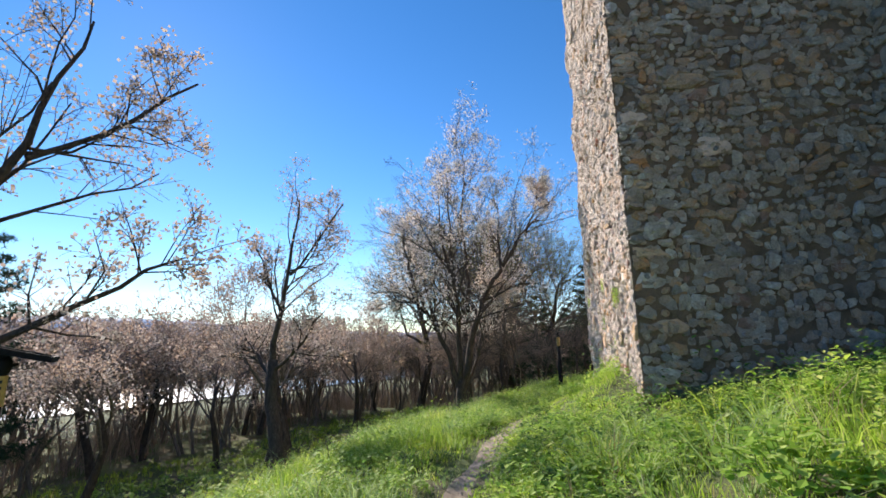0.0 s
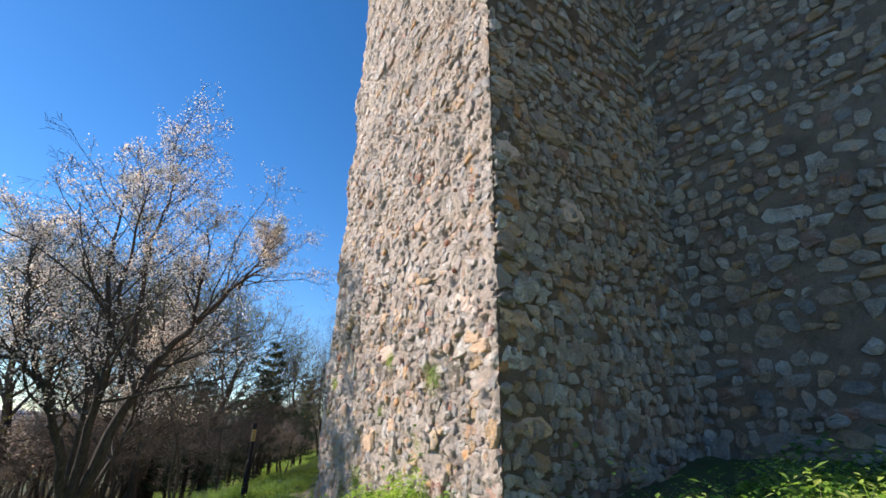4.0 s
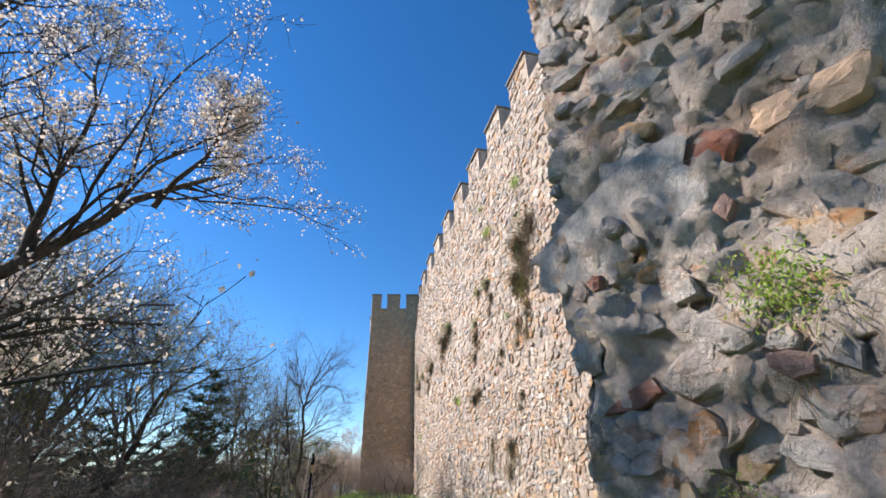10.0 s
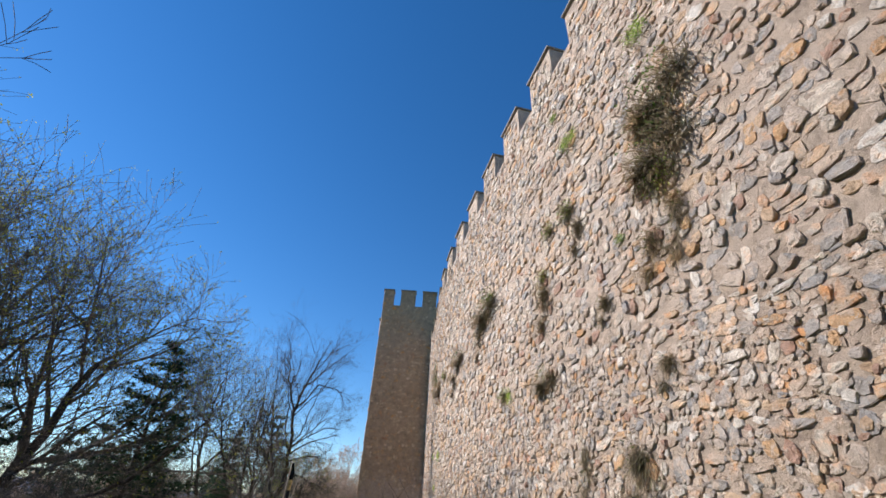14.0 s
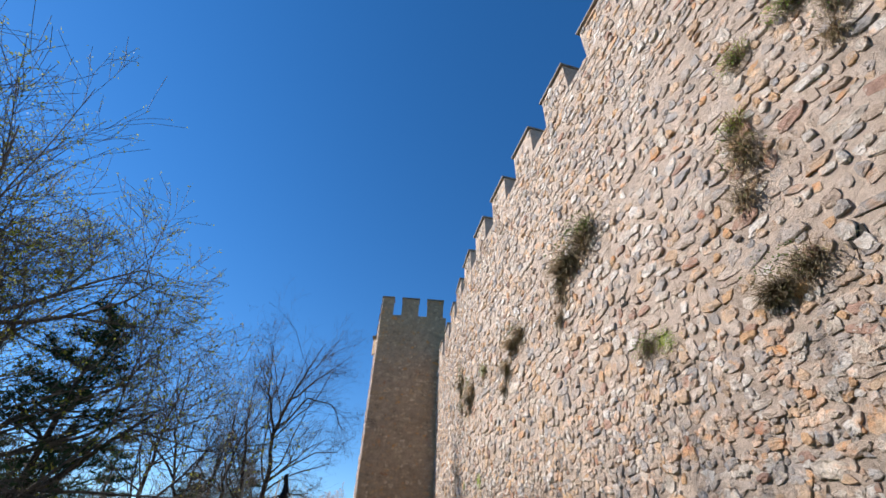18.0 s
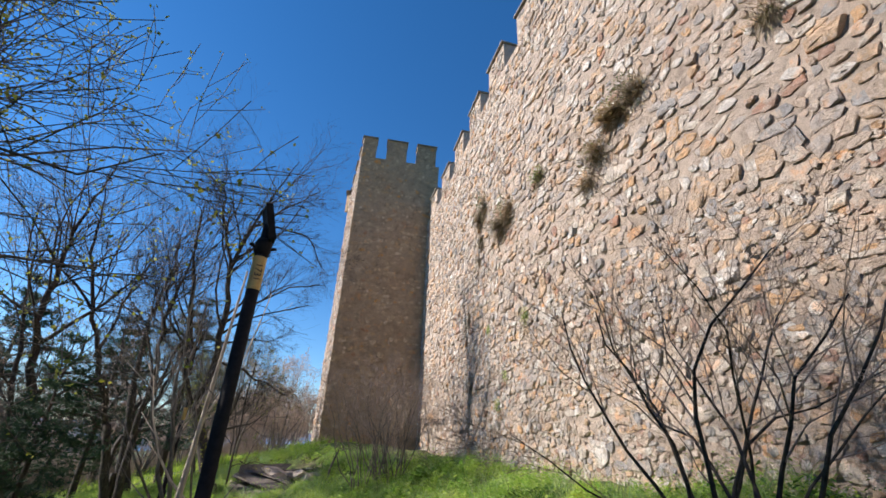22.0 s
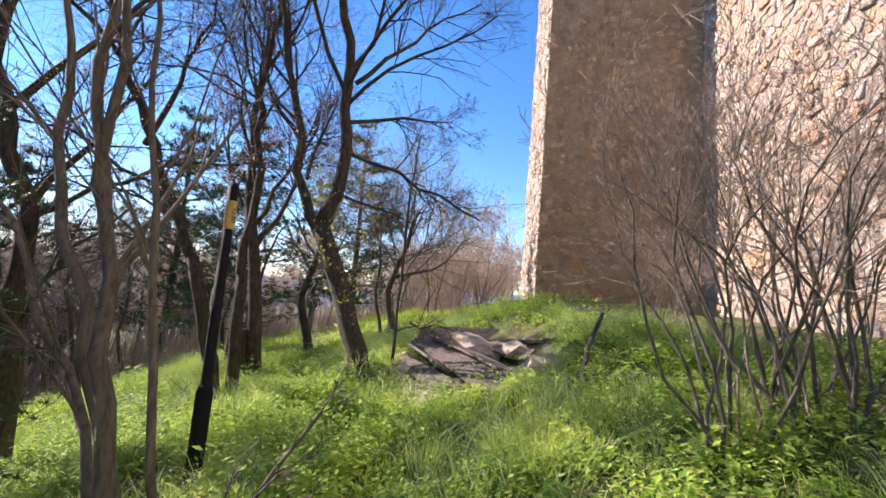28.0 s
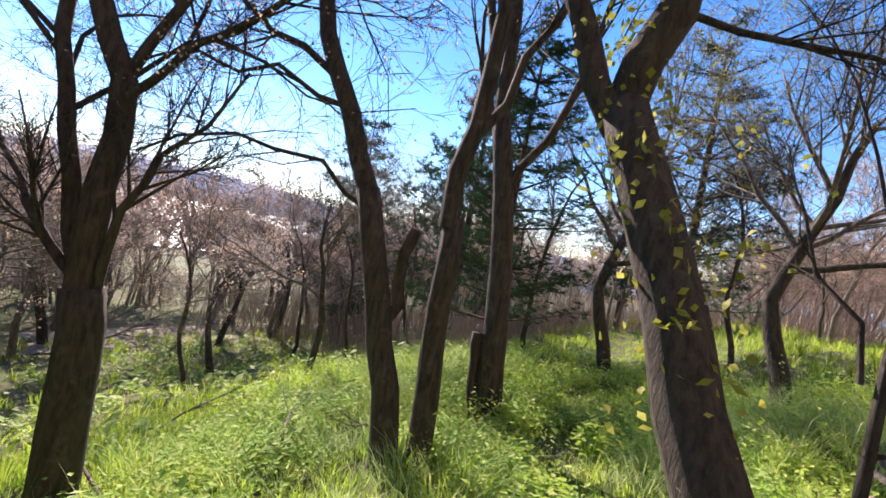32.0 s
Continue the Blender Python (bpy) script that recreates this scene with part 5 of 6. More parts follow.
# ---- plants that hang from the walls ----
def wall_tuft(rnd, size, dry, green):
    """Dry hanging stalks and some green leaves, growing out along +y, with z up."""
    b, g = Build(), Build()
    clumps = [(rnd.uniform(-0.42, 0.42), rnd.uniform(-0.55, 0.55), rnd.uniform(0.09, 0.22)) for _ in range(7)]
    for k in range(int(dry)):
        cx, cz, wide = clumps[k * k % 7]
        c = Vector((cx + rnd.gauss(0, wide), 0, cz + rnd.gauss(0, wide))) * size
        d = Vector((rnd.gauss(0, 0.5), rnd.uniform(0.35, 1.0), rnd.gauss(-0.1, 0.5))).normalized()
        pts = [c - Vector((0, 0.03, 0))]
        for q in range(3):
            d = (d + Vector((0, 0, -0.35)) + Vector((rnd.gauss(0, 0.15), 0, 0))).normalized()
            pts.append(pts[-1] + d * size * rnd.uniform(0.1, 0.22))
        e = Vector((1, 0, 0)) * 0.008
        for a, c2 in zip(pts, pts[1:]):
            b.add([tuple(a - e), tuple(a + e), tuple(c2 + e * 0.5), tuple(c2 - e * 0.5)], [(0, 1, 2, 3)])
    for k in range(int(green)):
        c = Vector((rnd.gauss(0, 0.26), rnd.uniform(0.0, 0.3), rnd.gauss(0.25, 0.25))) * size
        d = Vector((rnd.gauss(0, 1), rnd.uniform(0, 1), rnd.gauss(0.5, 0.7))).normalized()
        e = d.orthogonal().normalized() * 0.014
        g.add([tuple(c - e), tuple(c + d * 0.04), tuple(c + e), tuple(c - d * 0.03)], [(0, 1, 2, 3)])
    return b, g


tr = random.Random(101)
TUFTS = []
for dry, green in ((800, 90), (560, 40), (340, 260), (90, 520)):
    b, g = wall_tuft(tr, 1.0, dry, green)
    TUFTS.append((b.mesh("stalk", STRAW), g.mesh("foliage", WEED if green > 100 else IVY)))
TUFT_LABEL = ("dry brown bush hanging from the wall", "dry straw tuft hanging from the wall", "half-green tuft growing from the wall", "small green plant rooted in the wall")


def put_tuft(at, s, z, kind, wide, tall=None):
    p, along, out = at(s, z)
    m = Matrix((along * wide, out * min(wide, 0.8), Vector((0, 0, tall or wide)))).transposed().to_4x4()
    m.translation = p
    base = tagged(put("wall_plant", None, None, m), TUFT_LABEL[kind], "plant", "wall plants")
    tagged(put("stalk", TUFTS[kind][0], base), kind="stuff")
    tagged(put("foliage", TUFTS[kind][1], base), kind="stuff")


for y, z, kind, wide, tall in ((21.8, 7.1, 0, 0.95, 0.85), (22.05, 6.3, 0, 0.9, 0.8), (22.1, 5.6, 2, 0.55, 0.5), (22.05, 5.0, 1, 0.4, 0.55), (22.55, 4.83, 1, 0.5, 0.4), (18.92, 7.26, 0, 1.05, 0.75), (21.79, 8.31, 3, 0.5, 0.35), (23.89, 8.13, 3, 0.35, 0.3),
                               (24.16, 8.17, 3, 0.4, 0.3), (24.48, 9.26, 3, 0.28, 0.2), (23.12, 5.31, 3, 0.25, 0.18), (24.45, 6.69, 2, 0.5, 0.35), (24.23, 6.15, 1, 0.4, 0.4), (25.2, 6.73, 2, 0.42, 0.3), (25.6, 5.9, 2, 0.4, 0.3), (25.7, 5.4, 1, 0.55, 0.55),
                               (29.2, 6.85, 0, 1.2, 0.75), (28.7, 6.8, 3, 0.5, 0.3), (29.9, 6.0, 1, 0.5, 0.55), (32.17, 6.32, 0, 0.7, 0.48), (32.9, 5.6, 1, 0.65, 0.45), (25.85, 4.04, 0, 0.6, 0.36), (27.6, 3.99, 3, 0.33, 0.35), (36.2, 6.4, 0, 0.75, 0.7),
                               (37.7, 7.41, 0, 0.6, 0.8), (34.55, 6.28, 2, 0.45, 0.35), (23.62, 2.32, 1, 0.6, 0.5), (24.81, 2.46, 1, 0.3, 0.5), (22.78, 3.35, 1, 0.32, 0.25), (23.78, 4.54, 1, 0.34, 0.25), (27.97, 4.1, 2, 0.45, 0.28), (18.15, 3.45, 3, 0.5, 0.3),
                               (18.36, 3.2, 1, 0.55, 0.25), (35.3, 3.6, 3, 0.32, 0.35), (38.9, 4.4, 1, 0.3, 0.5), (36.3, 2.65, 3, 0.22, 0.25), (36.7, 2.1, 3, 0.3, 0.3), (37.2, 3.8, 3, 0.25, 0.25), (38.6, 2.6, 1, 0.3, 0.4), (37.8, 6.2, 1, 0.4, 0.5)):
    put_tuft(curtain_at, C_Y1 - y, z, kind, wide, tall)
a_path, a_len = straight(*A_NW, *A_SW)
for s, z, kind, wide in ((a_len - 2.05, 2.05, 3, 0.22), (a_len - 2.3, 1.52, 3, 0.16), (a_len - 1.0, 1.75, 3, 0.26), (a_len - 1.25, 1.2, 3, 0.2), (0.55, 1.95, 3, 0.2), (0.35, 1.55, 2, 0.15), (a_len - 2.9, 0.75, 3, 0.3), (a_len - 3.4, 0.6, 2, 0.3)):
    put_tuft(a_path, s, z, kind, wide)

# ---- shade of square beam holes, painted as thin near-black plates on the wall ----
HOLE_SHADE = plain_material("hole_shade", (0.02, 0.017, 0.014), 1.0)
for y, z, w in ((19.65, 3.6, 0.13), (25.2, 3.95, 0.16), (42.3, 5.2, 0.18), (33.6, 4.7, 0.14), (30.9, 3.2, 0.15), (28.2, 5.0, 0.15)):
    p, along, out = curtain_at(C_Y1 - y, z)
    hb = Build()
    m = Matrix((along, -out, Vector((0, 0, 1)))).transposed().to_4x4()
    m.translation = p + out * (SWELL["wall_curtain"](C_Y1 - y, z) + 0.008)
    hb.box(m, (w, 0.012, w * 1.1))
    tagged(put("beam_hole", hb.mesh("beam_hole", HOLE_SHADE)), "small square beam hole in the rubble wall, its shade a thin dark plate", "hole", "beam holes")

# ---- solar lamps along the path ----
def writing(text, size, mat):
    c = bpy.data.curves.new("writing", "FONT")
    c.body, c.size, c.align_x, c.align_y, c.extrude = text, size, "CENTER", "CENTER", 0.0006
    tmp = new("writing", c)
    me = bpy.data.meshes.new_from_object(tmp.evaluated_get(bpy.context.evaluated_depsgraph_get()))
    bpy.data.objects.remove(tmp)
    me.materials.clear()
    me.materials.append(mat)
    return me


def panel_head(base, t, flat):
    """The solar panel over the post and its bolts."""
    b, fr = Build(), Build()
    lx, ly, tip = (0.62, 0.36, 14) if flat else (0.24, 0.16, 74)
    tilt = Matrix.Translation((0.0, 0.0, t + (0.3 if flat else 0.36))) @ pose(0, 0, 0, 0, tip, 0)
    b.box(tilt, (lx, ly, 0.03))
    panel = put("solar_panel", b.mesh("solar_panel", BLACK_PAINT), base)
    for sx, sy, wx, wy in ((0, ly / 2, lx + 0.02, 0.014), (0, -ly / 2, lx + 0.02, 0.014), (lx / 2, 0, 0.014, ly), (-lx / 2, 0, 0.014, ly)):
        fr.box(tilt @ Matrix.Translation((sx, sy, 0.006)), (wx, wy, 0.046))
    put("panel_frame", fr.mesh("panel_frame", BLACK_PAINT), panel)
    b = Build()
    b.tube([(0, 0, t + 0.2), (0, 0, t + (0.3 if flat else 0.36))], [0.034, 0.03], 10)
    put("neck", b.mesh("neck", BLACK_PAINT, True), base)
    for side in (-1, 1):
        b = Build()
        b.tube([(side * 0.045, 0, t + 0.19), (side * 0.085, 0, t + 0.2)], [0.014, 0.011], 8)
        put("bolt", b.mesh("bolt", BLACK_PAINT, True), base)


def solar_lamp(x, y, face, tag_z, digits, flat, lean=0.0):
    """A black post with a sleeve, a solar panel over a collar, and a numbered tag; flat panels lie across the post like a roof."""
    z = float(ground_z(x, y))
    t = tag_z - z
    base = tagged(put("solar_lamp", None, None, Matrix.Translation((x, y, z)) @ pose(0, 0, 0, 0, lean, face)), "black lamp post with a %s and ochre number tag" % ("flat panel" if flat else "narrow head" if flat is False else "bare top"), "lamp post", "path lamps")
    b = Build()
    b.tube([(0, 0, -0.3), (0, 0, t + 0.25)], [0.042, 0.04], 14)
    put("post", b.mesh("post", BLACK_PAINT, True), base)
    b = Build()
    b.tube([(0, 0, -0.3), (0, 0, 0.74), (0, 0, 0.8)], [0.062, 0.062, 0.045], 14)
    put("sleeve", b.mesh("sleeve", BLACK_PAINT, True), base)
    if flat is not None:
        panel_head(base, t, flat)
        b = Build()
        b.tube([(0, 0, t + 0.13), (0, 0, t + 0.16), (0, 0, t + 0.22), (0, 0, t + 0.25)], [0.042, 0.055, 0.055, 0.042], 14)
        put("collar", b.mesh("collar", BLACK_PAINT, True), base)
    tb = Build()
    rows = []
    for k in range(9):
        a = radians(-90 - 100 + 200 * k / 8)
        rows.append((0.0435 * math.cos(a), 0.0435 * math.sin(a)))
    tb.v = [(cx, cy, zz) for zz in (t - 0.115, t + 0.115) for cx, cy in rows]
    tb.n, tb.f = 18, [(k, k + 1, k + 10, k + 9) for k in range(8)]
    tag = put("tag", tb.mesh("tag", TAG_YELLOW, True), base, label="ochre number tag")
    if digits:
        put("digits", writing(digits, 0.062, TAG_INK), tag, Matrix.Translation((0, -0.0452, t)) @ pose(0, 0, 0, 90, 90, 0), label="dark number %s" % digits)
    else:
        ink = Build()
        for k in range(4):
            ink.box(Matrix.Translation((0, -0.0445, t - 0.07 + k * 0.047)), (0.04, 0.002, 0.022))
        put("digits", ink.mesh("digits", TAG_INK), tag, label="dark illegible marks")


solar_lamp(-1.76, 31.2, 8, 2.24, "1731", False)
solar_lamp(-3.0, 38.85, 72, 1.7, "1730", None)
solar_lamp(-2.08, 17.6, 25, 1.22, "", None)
solar_lamp(-2.0, 5.9, 70, 0.95, "", True)

# ---- heap of old boards and stones below the second tower ----
def board(name, length, wide, thick, m, rnd, mat=OLD_WOOD, label="", category="board"):
    """A weathered board with ragged ends and bowed edges."""
    b = Build()
    n = 12
    for k in range(n + 1):
        x = -length / 2 + length * k / n
        end = k in (0, n)
        wob = rnd.uniform(-0.012, 0.012)
        bow = 0.02 * math.sin(k / n * math.pi)
        ragged = rnd.uniform(-0.05, 0.05) if end else 0
        for yy, zz in ((-wide / 2 + wob, 0), (wide / 2 + wob, 0), (wide / 2 + wob, thick), (-wide / 2 + wob, thick)):
            b.v.append((x + ragged * (1 if yy > 0 else -1), yy, zz + bow))
    b.n = len(b.v)
    for k in range(n):
        for q in range(4):
            a, c = k * 4 + q, k * 4 + (q + 1) % 4
            b.f.append((a, c, c + 4, a + 4))
    b.f += [(3, 2, 1, 0), (n * 4, n * 4 + 1, n * 4 + 2, n * 4 + 3)]
    return tagged(put(name, b.mesh(name, mat), None, m), label, category, "heap of boards")


def boulder(x, y, z, size, seed, label="pale broken stone lying in the heap"):
    r = random.Random(seed)
    bm = bmesh.new()
    bmesh.ops.create_icosphere(bm, subdivisions=2, radius=1.0)
    for v in bm.verts:
        q = 1 + 0.5 * noise.noise(v.co * 1.3 + Vector((seed, 0, 0))) + 0.18 * noise.noise(v.co * 3.1 + Vector((0, seed, 0)))
        v.co = Vector((v.co.x * size[0], v.co.y * size[1], v.co.z * size[2])) * q
    me = bpy.data.meshes.new("boulder")
    bm.to_mesh(me)
    bm.free()
    me.materials.append(PALE_STONE)
    return tagged(put("boulder", me, None, Matrix.Translation((x, y, z)) @ pose(0, 0, 0, r.uniform(-20, 20), r.uniform(-20, 20), r.uniform(0, 360))), label, "stone", "heap of boards")


hr = random.Random(5)


def between(p, q, roll=0.0):
    """A board's place from the middle of one end to the middle of the other."""
    p, q = Vector(p), Vector(q)
    d = (q - p).normalized()
    side = Vector((0, 0, 1)).cross(d).normalized()
    side.rotate(Matrix.Rotation(radians(roll), 3, d))
    m = Matrix((d, side, d.cross(side))).transposed().to_4x4()
    m.translation = (p + q) / 2
    return m, (q - p).length


for p, q2, wd, roll in (((-1.85, 43.4, 0.52), (0.2, 43.6, 0.6), 0.32, 50), ((-1.75, 43.3, 0.46), (-0.5, 40.85, 0.14), 0.5, 12), ((-2.05, 42.45, 0.18), (-1.0, 40.7, 0.06), 0.28, 20), ((-1.5, 43.1, 0.5), (-0.45, 41.5, 0.3), 0.36, -10),
                        ((-1.2, 43.3, 0.5), (-0.05, 42.2, 0.45), 0.3, 25), ((-0.9, 43.0, 0.5), (0.3, 42.7, 0.6), 0.24, -15), ((-1.9, 42.9, 0.35), (-1.3, 41.6, 0.22), 0.22, -25), ((-0.95, 42.0, 0.26), (-0.2, 41.1, 0.3), 0.26, 8), ((-1.8, 43.0, 0.5), (-1.5, 42.9, 0.05), 0.14, 60)):
    m, ln = between(p, q2, roll)
    board("old_board", ln, wd, 0.035, m, hr, label="grey weathered board lying askew in a heap")
for x, y, z, size, seed in ((-1.55, 40.75, 0.0, (0.42, 0.3, 0.16), 3), (-0.85, 42.75, 0.5, (0.42, 0.24, 0.13), 4), (-0.25, 42.5, 0.5, (0.3, 0.2, 0.12), 5), (-0.15, 40.6, 0.4, (0.36, 0.26, 0.26), 6), (-1.1, 41.1, 0.1, (0.22, 0.16, 0.1), 7),
                            (-1.95, 42.7, 0.2, (0.16, 0.12, 0.1), 8), (0.1, 43.0, 0.55, (0.25, 0.2, 0.14), 9), (-1.85, 41.9, 0.1, (0.2, 0.16, 0.12), 10)):
    boulder(x, y, z, size, seed)
st = Build()
st.tube([(0, 0, -0.2), (0.05, 0.02, 0.4), (0.2, 0.05, 0.78)], [0.03, 0.026, 0.02], 8)
tagged(put("stake", st.mesh("stake", OLD_WOOD, True), None, stand(0.14, 40.0)), "short leaning weathered wooden stake in the grass", "stake")
st = Build()
st.tube([(0, 0, -0.3), (0.0, 0.0, 0.2), (0.02, 0.0, 0.34)], [0.1, 0.085, 0.06], 10)
tagged(put("cut_stump", st.mesh("cut_stump", BARK, True), None, stand(-2.28, 41.02)), "cut stump against the foot of the forked tree", "stump")


# ---- dead branches on the ground ----
def dead_branch(seed, x, y, length, turn):
    p = Plant(seed, (4, 3), ratio=(0.3, 0.55), angle=(20, 50), gnarl=0.14, up=0.0, sides=(5, 4, 3, 3, 3, 3), thick=0.008)
    p.branch(Vector((0, 0, 0.1)), Vector((1, 0, 0.22)).normalized(), length, 0.016, 0)
    base = tagged(put("dead_branch", None, None, stand(x, y, turn)), "pale dead branch lying in the grass", "branch", "dead branches")
    put("stem", p.wood.mesh("stem", BARK_PALE, True), base)
    if p.twig.n:
        put("twig", p.twig.mesh("twig", BARK_PALE, True), base)


for k, (x, y, ln, turn) in enumerate(((-3.9, 40.6, 1.2, 30), (-4.8, 40.9, 1.4, 140), (-5.6, 40.2, 1.1, 200), (0.9, 37.2, 1.6, 20), (1.6, 36.6, 1.3, -15), (-3.4, 36.9, 1.0, 60), (-2.3, 33.9, 0.9, 40), (-2.0, 34.1, 0.8, 75), (-6.8, 40.5, 1.3, 80), (-5.2, 42.2, 1.0, 300),
                                      (-4.2, 14.8, 1.2, 100), (-6.0, 16.5, 1.4, 30), (-5.4, 8.6, 1.5, 60))):
    dead_branch(200 + k, x, y, ln, turn)


# ---- grass and weeds ----
def heap(x, y):
    return ((x + 0.85) / 1.2) ** 2 + ((y - 42.05) / 1.75) ** 2 < 1


def blades(n, place, height, width, seed, bend=0.6, per=11, spread=0.055):
    """Tufts of grass: each tuft has its own height and its blades lean outwards."""
    rs = np.random.RandomState(seed)
    cx, cy = place(rs, n // per)
    lush = np.sin(cx * 1.3 + np.sin(cy * 0.9) * 2) * np.sin(cy * 1.1 + 0.5 + 0.6 * np.sin(cx * 2.3)) + 0.5 * np.sin(cx * 4.1 + cy * 2.2) * np.sin(cy * 3.3 - cx)
    grow = np.clip(0.8 + 0.42 * lush, 0.5, 1.5) * np.exp(0.3 * rs.randn(len(cx)))
    stay = (rs.rand(len(cx)) < 0.92 + 0.2 * lush) & ~heap(cx, cy)
    cx, cy, grow = cx[stay], cy[stay], grow[stay]
    a0, q0 = rs.rand(len(cx) * per) * 6.283, np.abs(rs.randn(len(cx) * per))
    tx, ty, g = np.repeat(cx, per), np.repeat(cy, per), np.repeat(grow, per)
    x, y = tx + np.cos(a0) * q0 * spread, ty + np.sin(a0) * q0 * spread
    u = x - path_x(y)
    bare = path_w(y) * (0.14 + 0.05 * np.sin(y * 1.3))
    keep = ((np.abs(u) > bare) | (rs.rand(len(x)) < 0.22) | (y > 37.5)) & (x < inside(y) - 0.08)
    x, y, g, a0, q0, u = x[keep], y[keep], g[keep], a0[keep], q0[keep], u[keep]
    n = len(x)
    h = height * g * (0.5 + 0.6 * rs.rand(n)) * np.clip(0.45 + np.abs(u) * 0.8, 0.45, 1) * np.where((y > 9.3) & (y < 14.8) & (u > 0.3), 0.5, 1.0)
    h = np.minimum(h, 0.46) * np.where(np.abs(u) < 0.5, 0.7, 1.0)
    z = ground_z(x, y) - 0.01
    a = rs.rand(n) * 6.283
    t = a0 + 0.7 * rs.randn(n)
    w = width * (0.6 + 0.8 * rs.rand(n))
    lean = h * bend * (0.25 + 0.45 * q0 + 0.3 * rs.rand(n))
    lx, ly = np.cos(t) * lean, np.sin(t) * lean
    base = np.stack([x, y, z], 1)
    side = np.stack([np.cos(a) * w, np.sin(a) * w, 0 * x], 1)
    mid = base + np.stack([lx * 0.35, ly * 0.35, h * 0.6], 1)
    tip = base + np.stack([lx, ly, h * 0.92], 1)
    v = np.stack([base - side, base + side, mid + side * 0.75, mid - side * 0.75, tip], 1).reshape(-1, 3)
    i = np.arange(n)[:, None] * 5
    f = np.concatenate([i + [0, 1, 2], i + [0, 2, 3], i + [3, 2, 4]], 1).reshape(-1, 3)
    return v, f


def inside(y):
    """How far to the right the open ground reaches before a wall stands."""
    west = np.interp(y, [10.15, 14.55], [1.77, -0.15])
    return np.where(y < 10.15, np.interp(y, [0, 10.15], [11.5, 5.9]), np.where(y < 14.55, west, np.where(y < 45.6, np.interp(y, [14.55, 15.6, 20, 26, 33, 38.5, 45.6], [-0.12, 3.4, 3.0, 2.75, 2.7, 3.1, 3.9]), np.interp(y, [45.6, 51.5, 90], [0.5, 0.85, 4]))))


def stuff_mesh(name, v, f, mat, label):
    me = bpy.data.meshes.new(name)
    me.from_pydata(v, [], f)
    me.materials.append(mat)
    tagged(put(name, me), label, "grass", kind="stuff")


def zone(x0, x1, y0, y1):
    def place(rs, n):
        y = y0 + (y1 - y0) * rs.rand(n)
        return path_x(y) + x0 + (x1 - x0) * rs.rand(n), y

    return place


ZONES = (("grass_start", 80000, zone(-4.5, 5.5, 4.0, 12.0), 0.22, 0.0036, 1), ("grass_first_tower", 64000, zone(-5.0, 2.0, 9.5, 22.0), 0.2, 0.0036, 2), ("grass_wall", 34000, zone(-5.0, 4.5, 22.0, 31.0), 0.22, 0.005, 3), ("grass_second_tower", 98000, zone(-4.5, 4.8, 30.5, 46.0), 0.19, 0.0034, 4),
         ("grass_below", 46000, zone(-14.0, -4.0, 4.0, 50.0), 0.26, 0.008, 5), ("grass_beyond", 22000, zone(-3.0, 6.5, 45.0, 62.0), 0.26, 0.008, 6), ("grass_end", 30000, zone(-5.0, 0.5, 37.0, 46.0), 0.26, 0.005, 7))
for name, n, place, h, w, seed in ZONES:
    v, f = blades(n, place, h, w, seed)
    stuff_mesh(name, v, f, GRASS, "fresh green spring grass in uneven tufts")
v, f = blades(7000, zone(-6, 5, 4, 48), 0.4, 0.003, 8, 0.8, 5)
stuff_mesh("dry_grass", v, f, STRAW, "sparse dry straw standing in the grass")


def weeds(n, place, seed, leaf, dome, leaves):
    """Low leafy plants: domes of small leaves."""
    rs = np.random.RandomState(seed)
    x, y = place(rs, n)
    clump = np.sin(x * 1.7 + 1.1 * np.sin(y * 1.2)) * np.sin(y * 1.5 + 0.8 * x) + 0.5 * rs.rand(n)
    u = x - path_x(y)
    keep = (clump > -0.12) & ~heap(x, y) & ((np.abs(u) > 0.28) | (y > 37.5)) & (x < inside(y) - 0.05)
    x, y = x[keep], y[keep]
    n = len(x)
    size = dome * np.exp(0.45 * rs.randn(n))
    px, py, ps = np.repeat(x, leaves), np.repeat(y, leaves), np.repeat(size, leaves)
    m = len(px)
    a, q = rs.rand(m) * 6.283, np.sqrt(rs.rand(m))
    hx, hy = px + np.cos(a) * q * ps, py + np.sin(a) * q * ps
    hz = ground_z(hx, hy) + ps * (0.25 + 0.95 * (1 - q * q)) * (0.5 + 0.5 * rs.rand(m)) + 0.02
    c = np.stack([hx, hy, hz], 1)
    b = rs.rand(m) * 6.283
    lift = 0.1 + 0.5 * rs.rand(m)
    d = np.stack([np.cos(b), np.sin(b), lift], 1)
    s = np.stack([-np.sin(b), np.cos(b), 0.5 * (rs.rand(m) - 0.5)], 1)
    L = (leaf * (0.6 + 0.8 * rs.rand(m)) * np.repeat(0.55 + 0.9 * rs.rand(n), leaves))[:, None]
    v = np.stack([c - d * L, c + s * L * 0.55 + [0, 0, 0.004], c + d * L, c - s * L * 0.55 + [0, 0, 0.004]], 1).reshape(-1, 3)
    i = np.arange(m)[:, None] * 4
    return v, np.concatenate([i + [0, 1, 2], i + [0, 2, 3]], 1).reshape(-1, 3)


